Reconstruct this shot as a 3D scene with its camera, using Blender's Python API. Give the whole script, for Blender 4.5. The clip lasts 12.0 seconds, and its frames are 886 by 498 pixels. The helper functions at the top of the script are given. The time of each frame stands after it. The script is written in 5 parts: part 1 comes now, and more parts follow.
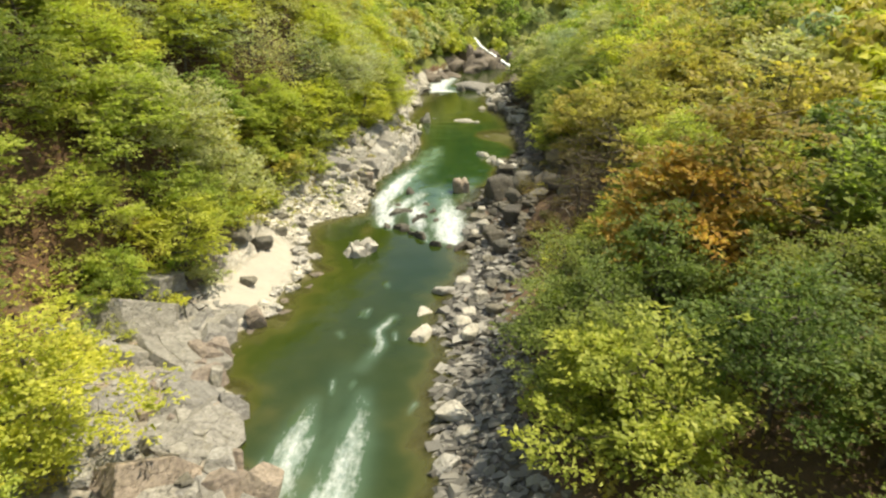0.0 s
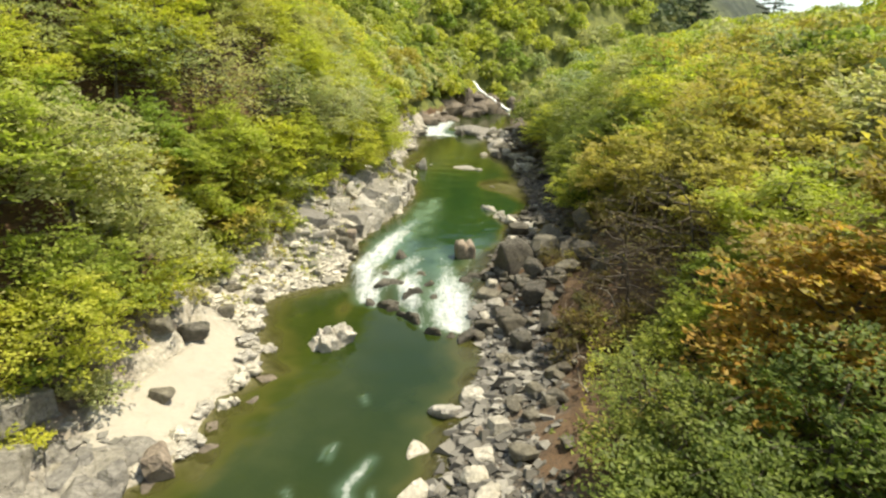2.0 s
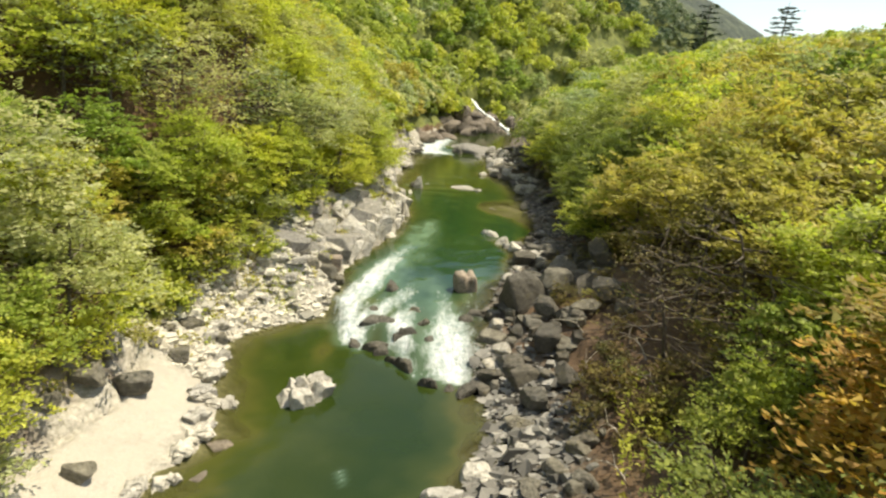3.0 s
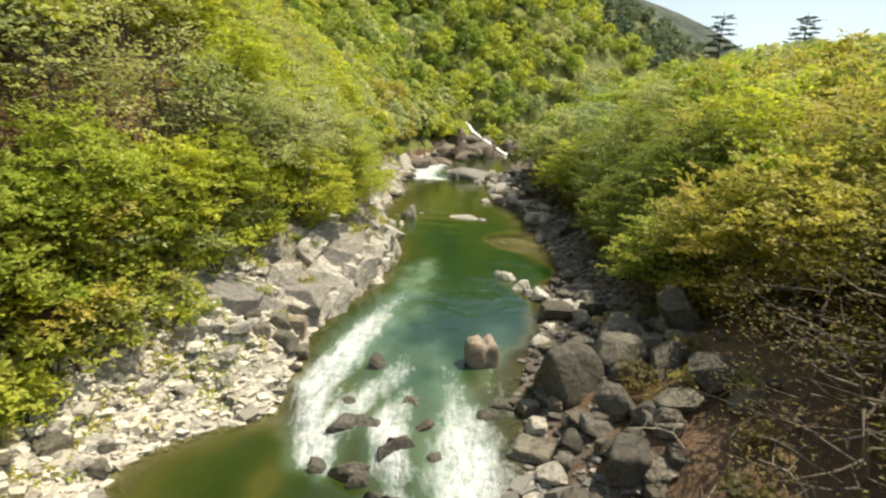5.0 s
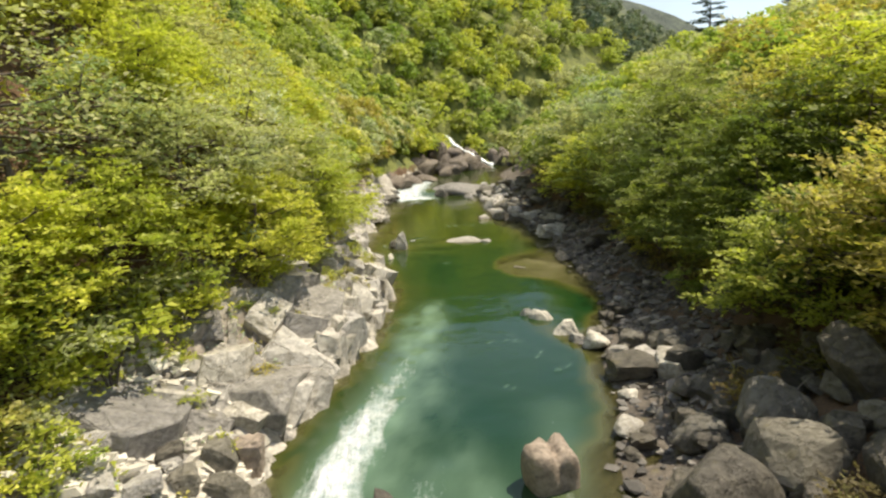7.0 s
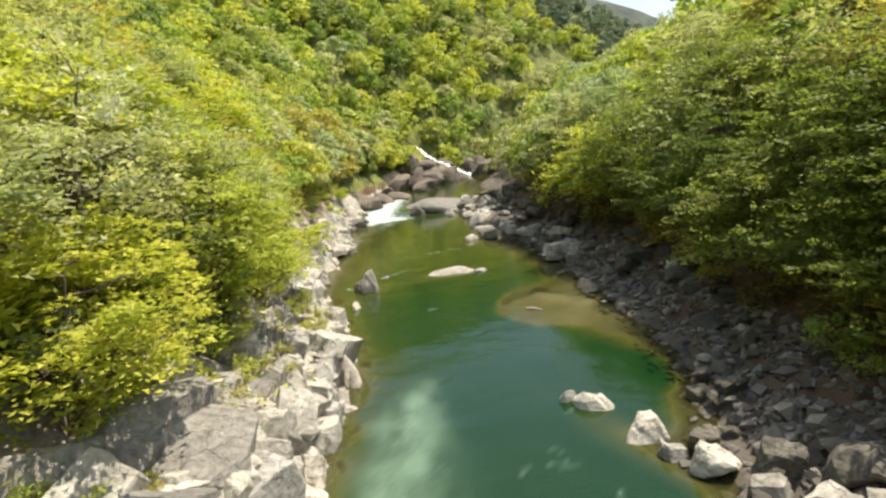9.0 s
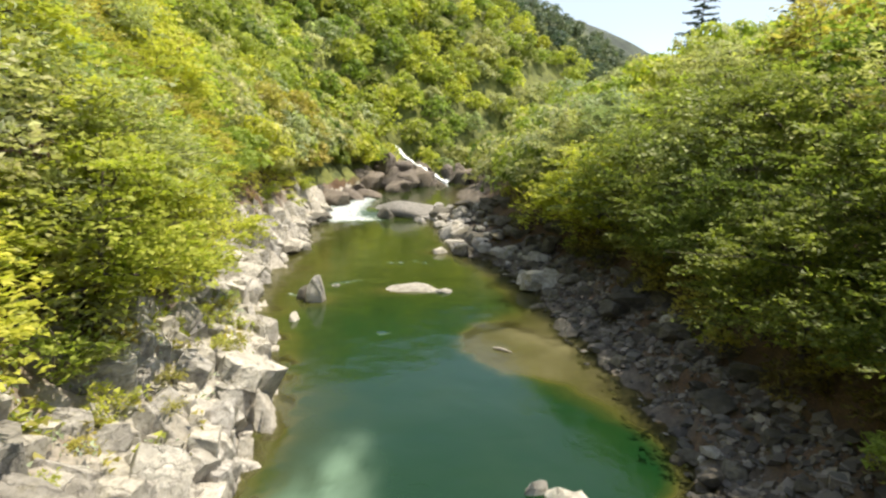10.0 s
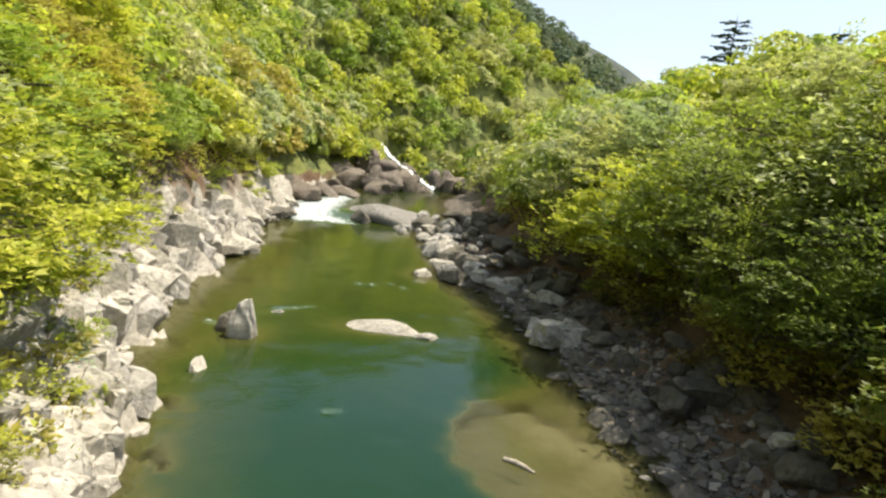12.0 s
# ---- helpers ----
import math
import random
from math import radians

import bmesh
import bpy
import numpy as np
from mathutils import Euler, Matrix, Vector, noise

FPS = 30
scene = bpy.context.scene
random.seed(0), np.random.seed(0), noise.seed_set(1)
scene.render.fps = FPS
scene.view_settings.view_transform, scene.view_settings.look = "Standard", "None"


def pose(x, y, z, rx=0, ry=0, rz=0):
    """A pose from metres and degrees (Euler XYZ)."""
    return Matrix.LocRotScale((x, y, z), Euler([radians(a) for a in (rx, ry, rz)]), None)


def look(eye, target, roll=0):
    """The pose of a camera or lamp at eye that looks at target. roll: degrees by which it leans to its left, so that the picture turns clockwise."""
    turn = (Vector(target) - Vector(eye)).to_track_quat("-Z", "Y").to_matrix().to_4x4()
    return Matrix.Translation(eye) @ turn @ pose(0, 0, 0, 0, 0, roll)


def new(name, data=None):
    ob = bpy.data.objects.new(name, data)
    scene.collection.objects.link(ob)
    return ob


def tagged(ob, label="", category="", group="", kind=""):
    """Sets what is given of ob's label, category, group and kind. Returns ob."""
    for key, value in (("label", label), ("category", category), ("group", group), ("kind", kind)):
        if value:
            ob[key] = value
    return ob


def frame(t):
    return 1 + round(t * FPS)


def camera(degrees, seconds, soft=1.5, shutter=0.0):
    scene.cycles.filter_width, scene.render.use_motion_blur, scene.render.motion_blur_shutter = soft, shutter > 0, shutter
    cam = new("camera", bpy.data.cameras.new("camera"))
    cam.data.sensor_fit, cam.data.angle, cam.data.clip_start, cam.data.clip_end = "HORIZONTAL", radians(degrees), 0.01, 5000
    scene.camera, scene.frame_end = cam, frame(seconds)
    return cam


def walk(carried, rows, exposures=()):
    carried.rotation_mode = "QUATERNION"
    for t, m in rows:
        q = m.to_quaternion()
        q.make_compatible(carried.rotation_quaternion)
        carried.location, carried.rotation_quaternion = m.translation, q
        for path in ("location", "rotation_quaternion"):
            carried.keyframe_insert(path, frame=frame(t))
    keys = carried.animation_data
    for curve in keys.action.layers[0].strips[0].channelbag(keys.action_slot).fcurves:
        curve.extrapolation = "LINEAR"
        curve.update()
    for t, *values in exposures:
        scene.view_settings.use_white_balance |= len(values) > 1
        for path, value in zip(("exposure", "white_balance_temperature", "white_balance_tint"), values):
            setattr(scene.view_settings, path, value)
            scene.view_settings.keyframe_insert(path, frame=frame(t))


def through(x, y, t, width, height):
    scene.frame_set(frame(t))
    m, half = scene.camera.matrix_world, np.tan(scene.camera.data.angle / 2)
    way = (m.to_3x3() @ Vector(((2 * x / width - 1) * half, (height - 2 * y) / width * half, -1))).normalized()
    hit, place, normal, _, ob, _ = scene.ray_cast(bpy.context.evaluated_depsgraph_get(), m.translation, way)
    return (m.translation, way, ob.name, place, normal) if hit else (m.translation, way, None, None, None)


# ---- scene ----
cam = camera(76.4, 12.0, soft=2.4, shutter=0.12)
PATH = [
    (0, (1.403, 0.379, 20.725), (1.346, 2.209, 19.92), 1.5),
    (0.5, (0.91, 3.844, 20.109), (0.853, 5.688, 19.336), 1.4),
    (1, (0.587, 7.37, 19.524), (0.535, 9.228, 18.787), 1.7),
    (1.5, (0.323, 10.798, 18.96), (0.284, 12.671, 18.261), 2.6),
    (2, (0.072, 14.12, 18.473), (0.041, 16.007, 17.809), 3.2),
    (2.5, (-0.231, 17.404, 17.897), (-0.251, 19.302, 17.267), 4.0),
    (3, (-0.565, 20.623, 17.338), (-0.573, 22.531, 16.737), 4.8),
    (3.5, (-0.836, 23.878, 16.742), (-0.844, 25.794, 16.168), 4.7),
    (5.5, (-1.917, 37.768, 14.064), (-1.885, 39.71, 13.583), 3.3),
    (6, (-2.398, 40.795, 13.661), (-2.344, 42.739, 13.197), 2.2),
    (6.5, (-2.694, 43.623, 13.314), (-2.64, 45.571, 12.863), 0.2),
    (8.5, (-2.65, 58.031, 11.805), (-2.57, 59.989, 11.407), -8.3),
    (9, (-2.208, 61.22, 11.612), (-2.078, 63.177, 11.219), -7.0),
    (9.5, (-1.865, 64.22, 11.373), (-1.673, 66.173, 10.986), -3.0),
    (10, (-1.514, 67.082, 11.157), (-1.268, 69.03, 10.777), 1.3),
    (10.5, (-1.253, 69.952, 10.898), (-0.972, 71.897, 10.527), 4.2),
    (11, (-0.999, 72.805, 10.688), (-0.695, 74.748, 10.323), 6.3),
    (11.5, (-1.002, 75.767, 10.352), (-0.674, 77.708, 9.998), 8.5),
    (12, (-1.034, 78.791, 10.021), (-0.698, 80.732, 9.677), 8.2),
]
walk(cam, [(t, look(eye, target, roll)) for t, eye, target, roll in PATH], exposures=[(0, 0.78, 7750, 3), (3.5, 0.74, 7600, 5), (6, 0.66, 7450, 8), (9, 0.86, 7100, 10), (12, 0.89, 7100, 9)])

# ---- light ----
world = bpy.data.worlds.new("sky")
scene.world = world
world.use_nodes = True
wn, wl_ = world.node_tree.nodes, world.node_tree.links
sky = wn.new("ShaderNodeTexSky")
sky.sky_type, sky.sun_disc = "NISHITA", False
TO_SUN = Vector((0.39, 0.09, 0.915)).normalized()
sky.sun_elevation = math.asin(TO_SUN.z)
sky.sun_rotation = math.atan2(TO_SUN.x, TO_SUN.y)
sky.air_density, sky.dust_density, sky.ozone_density = 1.0, 0.8, 1.0
wn["Background"].inputs["Strength"].default_value = 0.15
# thin bright cloud over most of the sky
cloud = wn.new("ShaderNodeTexNoise")
cloud.inputs["Scale"].default_value, cloud.inputs["Detail"].default_value = 2.2, 5
wl_.new(wn.new("ShaderNodeTexCoord").outputs["Generated"], cloud.inputs["Vector"])
veil = wn.new("ShaderNodeMapRange")
veil.inputs["From Min"].default_value, veil.inputs["From Max"].default_value, veil.inputs["To Min"].default_value, veil.inputs["To Max"].default_value = 0.38, 0.68, 0.1, 0.85
wl_.new(cloud.outputs[0], veil.inputs["Value"])
blend = wn.new("ShaderNodeMix")
blend.data_type = "RGBA"
wl_.new(veil.outputs[0], blend.inputs[0])
wl_.new(sky.outputs[0], blend.inputs[6])
blend.inputs[7].default_value = (2.9, 3.35, 4.0, 1)
wl_.new(blend.outputs[2], wn["Background"].inputs["Color"])
sun = new("sun", bpy.data.lights.new("sun", "SUN"))
sun.data.energy, sun.data.angle, sun.data.color = 4.3, radians(0.6), (1.0, 0.95, 0.85)
sun.matrix_world = look(TO_SUN * 200, (0, 0, 0))


# ---- numbers that shape the valley ----
def smooth(a, b, v):
    t = np.clip((np.asarray(v, float) - a) / (b - a), 0, 1)
    return t * t * (3 - 2 * t)


def table(rows):
    rows = np.array(rows, float)
    return lambda v, k=1: np.interp(v, rows[:, 0], rows[:, k])


LEFT = table([(-60, -10), (0, -7), (16, -7), (21, -8.4), (23, -11.8), (25, -12.0), (27, -11.3), (30, -14.5), (33, -14.8), (37, -13.0), (42, -12.8),
              (45, -11.8), (48, -12.4), (52, -14.2), (56, -15.0), (58, -13.2), (60, -10.4), (62, -9.5), (68, -9.8), (74, -8.2), (80, -6.6),
              (84, -5.9), (88, -5.9), (94, -6.6), (98, -7.3), (101, -9.3), (108, -9.9), (121, -10.4), (141, -9.9), (148, -8.6), (157, -9.5),
              (166, -6.5), (178, -4), (195, 0), (204, 4), (212, 10), (240, 40), (300, 120), (420, 260), (1500, 900)])
RIGHT = table([(-60, 2), (20, 1.6), (27, 0.9), (33, 1.6), (36, 0.6), (40, 1.2), (46, 3.2), (57, 2.8), (61, 2.8), (64, 3.8), (72, 6.0), (76, 6.6),
               (79, 7.2), (81, 8.2), (83, 9.3), (86, 9.9), (90, 10.0), (95, 10.3), (107, 10.7), (114, 10.4), (119, 9.0), (122, 6.5), (126, 8.5), (135, 8.0), (145, 8.0),
               (152, 12), (160, 13), (178, 15), (200, 22), (210, 24), (240, 58), (300, 150), (420, 300), (1500, 1000)])
# y, width of the bare rock, height near the water, height where the wood begins
LBANK = table([(-60, 10, 0.6, 2.2), (26, 10, 0.6, 2.4), (32, 6.5, 0.35, 2.0), (40, 5.6, 0.25, 2.0), (49, 5.6, 0.3, 2.4), (55, 5.4, 0.6, 3.0),
               (62, 6.0, 0.8, 3.4), (68, 5.8, 1.2, 4), (72, 5.2, 2.0, 4.6), (78, 5.2, 2.4, 5.0), (85, 5.6, 2.0, 4.8), (90, 5.0, 1.6, 4.6), (97, 4.2, 1.3, 4.3),
               (110, 4.2, 1.5, 4.5), (125, 3.2, 2.0, 4.5), (145, 2.4, 2, 4), (165, 3.4, 2.5, 5), (190, 4, 2.5, 5), (1500, 4, 2, 5)])
# y, width of the boulder beach, height where the wood begins, slope above
RBANK = table([(-60, 5.5, 1.6, 0.35), (26, 6, 1.5, 0.35), (35, 6, 1.6, 0.35), (51, 5.2, 2.0, 0.42), (60, 6, 2.2, 0.55), (66, 8.6, 2.8, 0.6), (74, 8.4, 2.6, 0.75),
               (80, 6.6, 2.4, 0.9), (85, 4.6, 2.0, 1.0), (95, 5.6, 2.2, 1.1), (107, 5.6, 2.4, 1.1), (128, 6.5, 2.6, 1.1), (150, 8, 3, 1.0), (178, 10, 3, 0.9), (1500, 8, 3, 0.8)])
FALL_Y = table([(-16, 60.5), (-9.5, 60.5), (-7.6, 57.0), (-3.6, 55.0), (-1.8, 53.0), (4, 52.2)])


def lattice(ix, iy, seed):
    h = (ix.astype(np.int64) * 374761393 + iy.astype(np.int64) * 668265263 + seed * 1442695041) & 0x7FFFFFFF
    h = ((h ^ (h >> 13)) * 1274126177) & 0x7FFFFFFF
    return ((h ^ (h >> 16)) & 0xFFFF) / 65535.0


def value_noise(x, y, seed=0):
    x, y = np.asarray(x, float), np.asarray(y, float)
    ix, iy = np.floor(x), np.floor(y)
    fx, fy = x - ix, y - iy
    fx, fy = fx * fx * (3 - 2 * fx), fy * fy * (3 - 2 * fy)
    a, b = lattice(ix, iy, seed), lattice(ix + 1, iy, seed)
    c, d = lattice(ix, iy + 1, seed), lattice(ix + 1, iy + 1, seed)
    return (a + (b - a) * fx) * (1 - fy) + (c + (d - c) * fx) * fy


def fbm(x, y, seed=0, octaves=4):
    return sum(value_noise(np.asarray(x) * 2 ** k, np.asarray(y) * 2 ** k, seed + k) * 0.5 ** (k + 1) for k in range(octaves)) / (1 - 0.5 ** octaves)


def blocks(x, y, seed):
    """Cells of broken rock: a random number for each cell, another, and how far its edge is."""
    x, y = np.asarray(x, float), np.asarray(y, float)
    ix, iy = np.floor(x), np.floor(y)
    best, second = np.full(x.shape, 9.0), np.full(x.shape, 9.0)
    one, two = np.zeros(x.shape), np.zeros(x.shape)
    for i in (-1, 0, 1):
        for j in (-1, 0, 1):
            cx, cy = ix + i, iy + j
            px, py = cx + lattice(cx, cy, seed), cy + lattice(cx, cy, seed + 7)
            d = np.hypot(px - x, py - y)
            near = d < best
            second = np.where(near, best, np.minimum(second, d))
            r, q = lattice(cx, cy, seed + 13), lattice(cx, cy, seed + 29)
            one = np.where(near, r + 0.6 * (q - 0.5) * (x - px) + 0.6 * (r - 0.5) * (y - py), one)
            two = np.where(near, q, two)
            best = np.where(near, d, best)
    return one, two, second - best


def level(x, y):
    """The water's surface: pools with a rapid, a weir and a far step between them."""
    y = np.asarray(y, float)
    yf = FALL_Y(x)
    z = -1.6 + 1.05 * smooth(0, 3.2, y - yf) + 0.55 * smooth(2, 15, y - yf)
    return z + 0.9 * smooth(146, 151, y)


def sandbar(x, y):
    """Below 1 over the drowned sandbank."""
    return np.hypot((x - 6.1 + 0.12 * (y - 95.6)) / 2.9, (y - 95.7) / 3.8) + 0.55 * (fbm(x * 0.45 + 2, y * 0.45, 8) - 0.5) + 0.16 * (fbm(x * 1.7, y * 1.7, 6) - 0.5)


def ground(x, y):
    x, y = np.broadcast_arrays(np.asarray(x, float), np.asarray(y, float))
    wob = (fbm(x * 0.5 + 40, y * 0.5, 3) - 0.5) * 1.3
    dl, dr = LEFT(y) - x + wob, x - RIGHT(y) + wob
    u, v = 0.92 * x + 0.38 * y, -0.38 * x + 0.92 * y
    jag, _, _ = blocks(u / 1.7, v / 1.3, 81)
    jag2, _, _ = blocks(u / 0.6, v / 0.5, 83)
    dl = dl + smooth(64, 70, y) * smooth(2.5, 0.5, np.abs(dl)) * ((jag - 0.5) * 1.5 + (jag2 - 0.5) * 0.45)
    water = level(np.clip(x, LEFT(y), RIGHT(y)), y)
    # bed
    inside = np.minimum(-dl, -dr)
    ledge = 0.88 * np.exp(-((x - 1.2) / 3.4) ** 2 - ((y - 108.2) / 1.7) ** 2) + 0.6 * np.exp(-((x + 5.2) / 1.8) ** 2 - ((y - 105.6) / 1.8) ** 2)
    bar = 0.8 * smooth(4.6, 8.0, x - 0.25 * (94 - y)) * smooth(88.5, 92, y) * smooth(105, 99, y)
    shelf = 1 - (1 - bar) * (1 - 0.94 * smooth(1.28, 0.86, sandbar(x, y)))
    near_r = smooth(0, 6 - 3.8 * smooth(64, 70, y) * smooth(91, 85, y), -dr)
    depth = 3.1 * (1 - np.exp(-np.maximum(-dl, 0) / (6.5 - 2.6 * smooth(62, 68, y) * smooth(104, 96, y)))) * near_r * (1 - 0.93 * shelf) * (1 - np.minimum(ledge, 0.9)) * (1 - 0.45 * smooth(102, 116, y)) + 0.12
    depth *= 1 - 0.8 * np.exp(-((x - 5.4 + 0.45 * (y - 79)) / 1.5) ** 2 - ((y - 78.6) / 4.0) ** 2)
    depth *= 1 - 0.72 * np.exp(-((x + 8.3) / 1.1) ** 2 - ((y - 55) / 2.4) ** 2)
    depth *= 1 - 0.55 * smooth(-2, 1, y - FALL_Y(x)) * smooth(9, 4, y - FALL_Y(x))
    bed = water - depth + (fbm(x * 0.7, y * 0.7, 9) - 0.5) * (0.5 + 0.7 * smooth(52, 46, y)) * smooth(0, 1.5, inside)
    # left bank: bare rock, then the wooded slope
    w, h1, h2 = LBANK(y), LBANK(y, 2), LBANK(y, 3)
    rise = np.where(dl < 1.2, h1 * smooth(-0.1, 1.2, dl) ** 0.7, h1 + (h2 - h1) * np.clip((dl - 1.2) / (w - 1.2), 0, 1) ** 1.3)
    up = np.maximum(dl - w, 0)
    cap = 110 - 0.02 * y
    left = rise + cap * (1 - np.exp(-1.12 * up / cap))
    sand = smooth(0.0, 0.8, dl) * smooth(4.9, 4.2, dl) * smooth(32.8, 35.5, y) * smooth(51, 48, y)
    rocky = smooth(-2.5, 0.6, dl) * smooth(w + 2.5, w - 0.5, dl) * (1 - 0.93 * sand)
    big, _, edge = blocks(u / 2.6, v / 1.7, 21)
    small, _, edge2 = blocks(u / 1.15 + big * 3, v / 0.42, 33)
    flat = 0.5 + 0.5 * smooth(30, 52, y)
    strong = 0.3 + 0.7 * np.clip(rise / 2.0, 0, 1)
    left += rocky * strong * flat * ((big - 0.5) * (1.5 - 0.8 * smooth(62, 68, y)) + (small - 0.5) * 0.5 - 0.5 * np.exp(-edge / 0.06) - 0.22 * np.exp(-edge2 / 0.07) + (jag2 - 0.5) * 0.3)
    left += sand * (fbm(x * 1.3, y * 1.3, 5) - 0.5) * 0.2
    left += smooth(w, w + 4, dl) * ((fbm(x * 0.16, y * 0.16, 60) - 0.5) * 5 * smooth(0, 12, up) + (fbm(x * 0.9, y * 0.9, 61) - 0.5) * 0.8)
    # right bank: boulder beach, then the wooded slope
    w, h2, s = RBANK(y), RBANK(y, 2), RBANK(y, 3)
    rise = h2 * np.clip(dr / w, 0, 1) ** 1.25
    up = np.maximum(dr - w, 0)
    right = rise + s * 8 * (1 - np.exp(-up / 8)) + 0.27 * np.maximum(up - 2, 0) * smooth(0, 14, up) * np.exp(-up / 260)
    big, _, edge = blocks(u / 1.5, v / 1.3, 51)
    right += smooth(-1.5, 1, dr) * smooth(w + 3, w, dr) * ((big - 0.5) * 0.5 - 0.1 * np.exp(-edge / 0.1))
    right += smooth(w, w + 4, dr) * ((fbm(x * 0.16, y * 0.16, 70) - 0.5) * 4 * smooth(0, 12, up) + (fbm(x * 0.9, y * 0.9, 71) - 0.5) * 0.8)
    z = np.where(dl > 0, water + left, np.where(dr > 0, water + right, bed))
    return z


def ground_at(x, y):
    return float(ground(np.array([x]), np.array([y]))[0])


# ---- materials ----
def material(name):
    m = bpy.data.materials.new(name)
    m.use_nodes = True
    nt = m.node_tree
    return m, nt.nodes, nt.links, nt.nodes["Principled BSDF"]


def ramp(nodes, links, fac, stops):
    r = nodes.new("ShaderNodeValToRGB")
    while len(r.color_ramp.elements) < len(stops):
        r.color_ramp.elements.new(0.5)
    for e, (p, c) in zip(r.color_ramp.elements, stops):
        e.position, e.color = p, (*c, 1)
    links.new(fac, r.inputs[0])
    return r.outputs[0]


def tex(nodes, links, scale, detail=4, kind="Noise", rough=0.6, coord=None):
    n = nodes.new("ShaderNodeTex" + kind)
    n.inputs["Scale"].default_value = scale
    if kind == "Noise":
        n.inputs["Detail"].default_value, n.inputs["Roughness"].default_value = detail, rough
    if coord is None:
        coord = nodes.new("ShaderNodeNewGeometry").outputs["Position"]
    links.new(coord, n.inputs["Vector"])
    return n


def mix(nodes, links, fac, a, b, mode="MIX"):
    n = nodes.new("ShaderNodeMix")
    n.data_type, n.blend_type = "RGBA", mode
    for socket, v in ((n.inputs[0], fac), (n.inputs[6], a), (n.inputs[7], b)):
        if isinstance(v, (int, float)):
            socket.default_value = v
        elif isinstance(v, tuple):
            socket.default_value = (*v, 1)
        else:
            links.new(v, socket)
    return n.outputs[2]


def math_node(nodes, links, op, a, b=None, clamp=False):
    n = nodes.new("ShaderNodeMath")
    n.operation, n.use_clamp = op, clamp
    for socket, v in zip(n.inputs, (a, b)):
        if v is None:
            continue
        if isinstance(v, (int, float)):
            socket.default_value = v
        else:
            links.new(v, socket)
    return n.outputs[0]


def bump(nodes, links, height, strength, distance, below=None):
    b = nodes.new("ShaderNodeBump")
    b.inputs["Strength"].default_value, b.inputs["Distance"].default_value = strength, distance
    links.new(height, b.inputs["Height"])
    if below is not None:
        links.new(below, b.inputs["Normal"])
    return b.outputs[0]


def rock_colour(nodes, links, pale, mid, dark):
    """Weathered stone: cloudy tones, fine grain, dark seams and stains."""
    big, fine, grain = tex(nodes, links, 0.5, 5), tex(nodes, links, 4, 6), tex(nodes, links, 30, 3)
    warp = mix(nodes, links, 0.5, nodes.new("ShaderNodeNewGeometry").outputs["Position"], fine.outputs["Color"], "ADD")
    squash = nodes.new("ShaderNodeMapping")
    squash.inputs["Scale"].default_value, squash.inputs["Rotation"].default_value = (0.9, 1.5, 2.2), (0.5, 0.3, 0.4)
    links.new(warp, squash.inputs[0])
    seam = tex(nodes, links, 0.7, kind="Voronoi", coord=squash.outputs[0])
    seam.feature = "DISTANCE_TO_EDGE"
    col = ramp(nodes, links, big.outputs[0], [(0.3, mid), (0.62, pale)])
    col = mix(nodes, links, ramp(nodes, links, fine.outputs[0], [(0.34, (0.7, 0.7, 0.7)), (0.6, (0, 0, 0))]), col, dark)
    col = mix(nodes, links, 0.22, col, ramp(nodes, links, grain.outputs[0], [(0.3, dark), (0.7, pale)]))
    moss = tex(nodes, links, 0.9, 6, rough=0.7)
    col = mix(nodes, links, ramp(nodes, links, moss.outputs[0], [(0.58, (0, 0, 0)), (0.7, (0.5, 0.5, 0.5))]), col, mix(nodes, links, grain.outputs[0], (0.16, 0.11, 0.05), (0.13, 0.13, 0.035)))
    crack = ramp(nodes, links, seam.outputs["Distance"], [(0.0, (0.55, 0.53, 0.5)), (0.03, (1, 1, 1))])
    col = mix(nodes, links, ramp(nodes, links, big.outputs[0], [(0.42, (0, 0, 0)), (0.6, (0.8, 0.8, 0.8))]), col, crack, "MULTIPLY")
    height = math_node(nodes, links, "ADD", math_node(nodes, links, "MULTIPLY", fine.outputs[0], 1.0), math_node(nodes, links, "MULTIPLY", grain.outputs[0], 0.25))
    height = math_node(nodes, links, "ADD", height, math_node(nodes, links, "MULTIPLY", math_node(nodes, links, "MINIMUM", seam.outputs["Distance"], 0.03), 8.0))
    split = tex(nodes, links, 1.9, kind="Voronoi", coord=squash.outputs[0])
    facet = nodes.new("ShaderNodeSeparateColor")
    links.new(split.outputs["Color"], facet.inputs[0])
    height = math_node(nodes, links, "ADD", height, math_node(nodes, links, "MULTIPLY", facet.outputs[0], 1.7))
    col = mix(nodes, links, 0.45, col, ramp(nodes, links, facet.outputs[1], [(0.0, (0.62, 0.6, 0.56)), (1.0, (1.22, 1.2, 1.16))]), "MULTIPLY")
    return col, height


def rock_material(name, pale, mid, dark, rough=0.85):
    m, n, l, p = material(name)
    col, height = rock_colour(n, l, pale, mid, dark)
    var = n.new("ShaderNodeObjectInfo").outputs["Random"]
    col = mix(n, l, 1.0, col, ramp(n, l, var, [(0.0, (0.78, 0.78, 0.8)), (1.0, (1.12, 1.1, 1.05))]), "MULTIPLY")
    l.new(col, p.inputs["Base Color"])
    p.inputs["Roughness"].default_value = rough
    l.new(bump(n, l, height, 0.9, 0.17), p.inputs["Normal"])
    return m


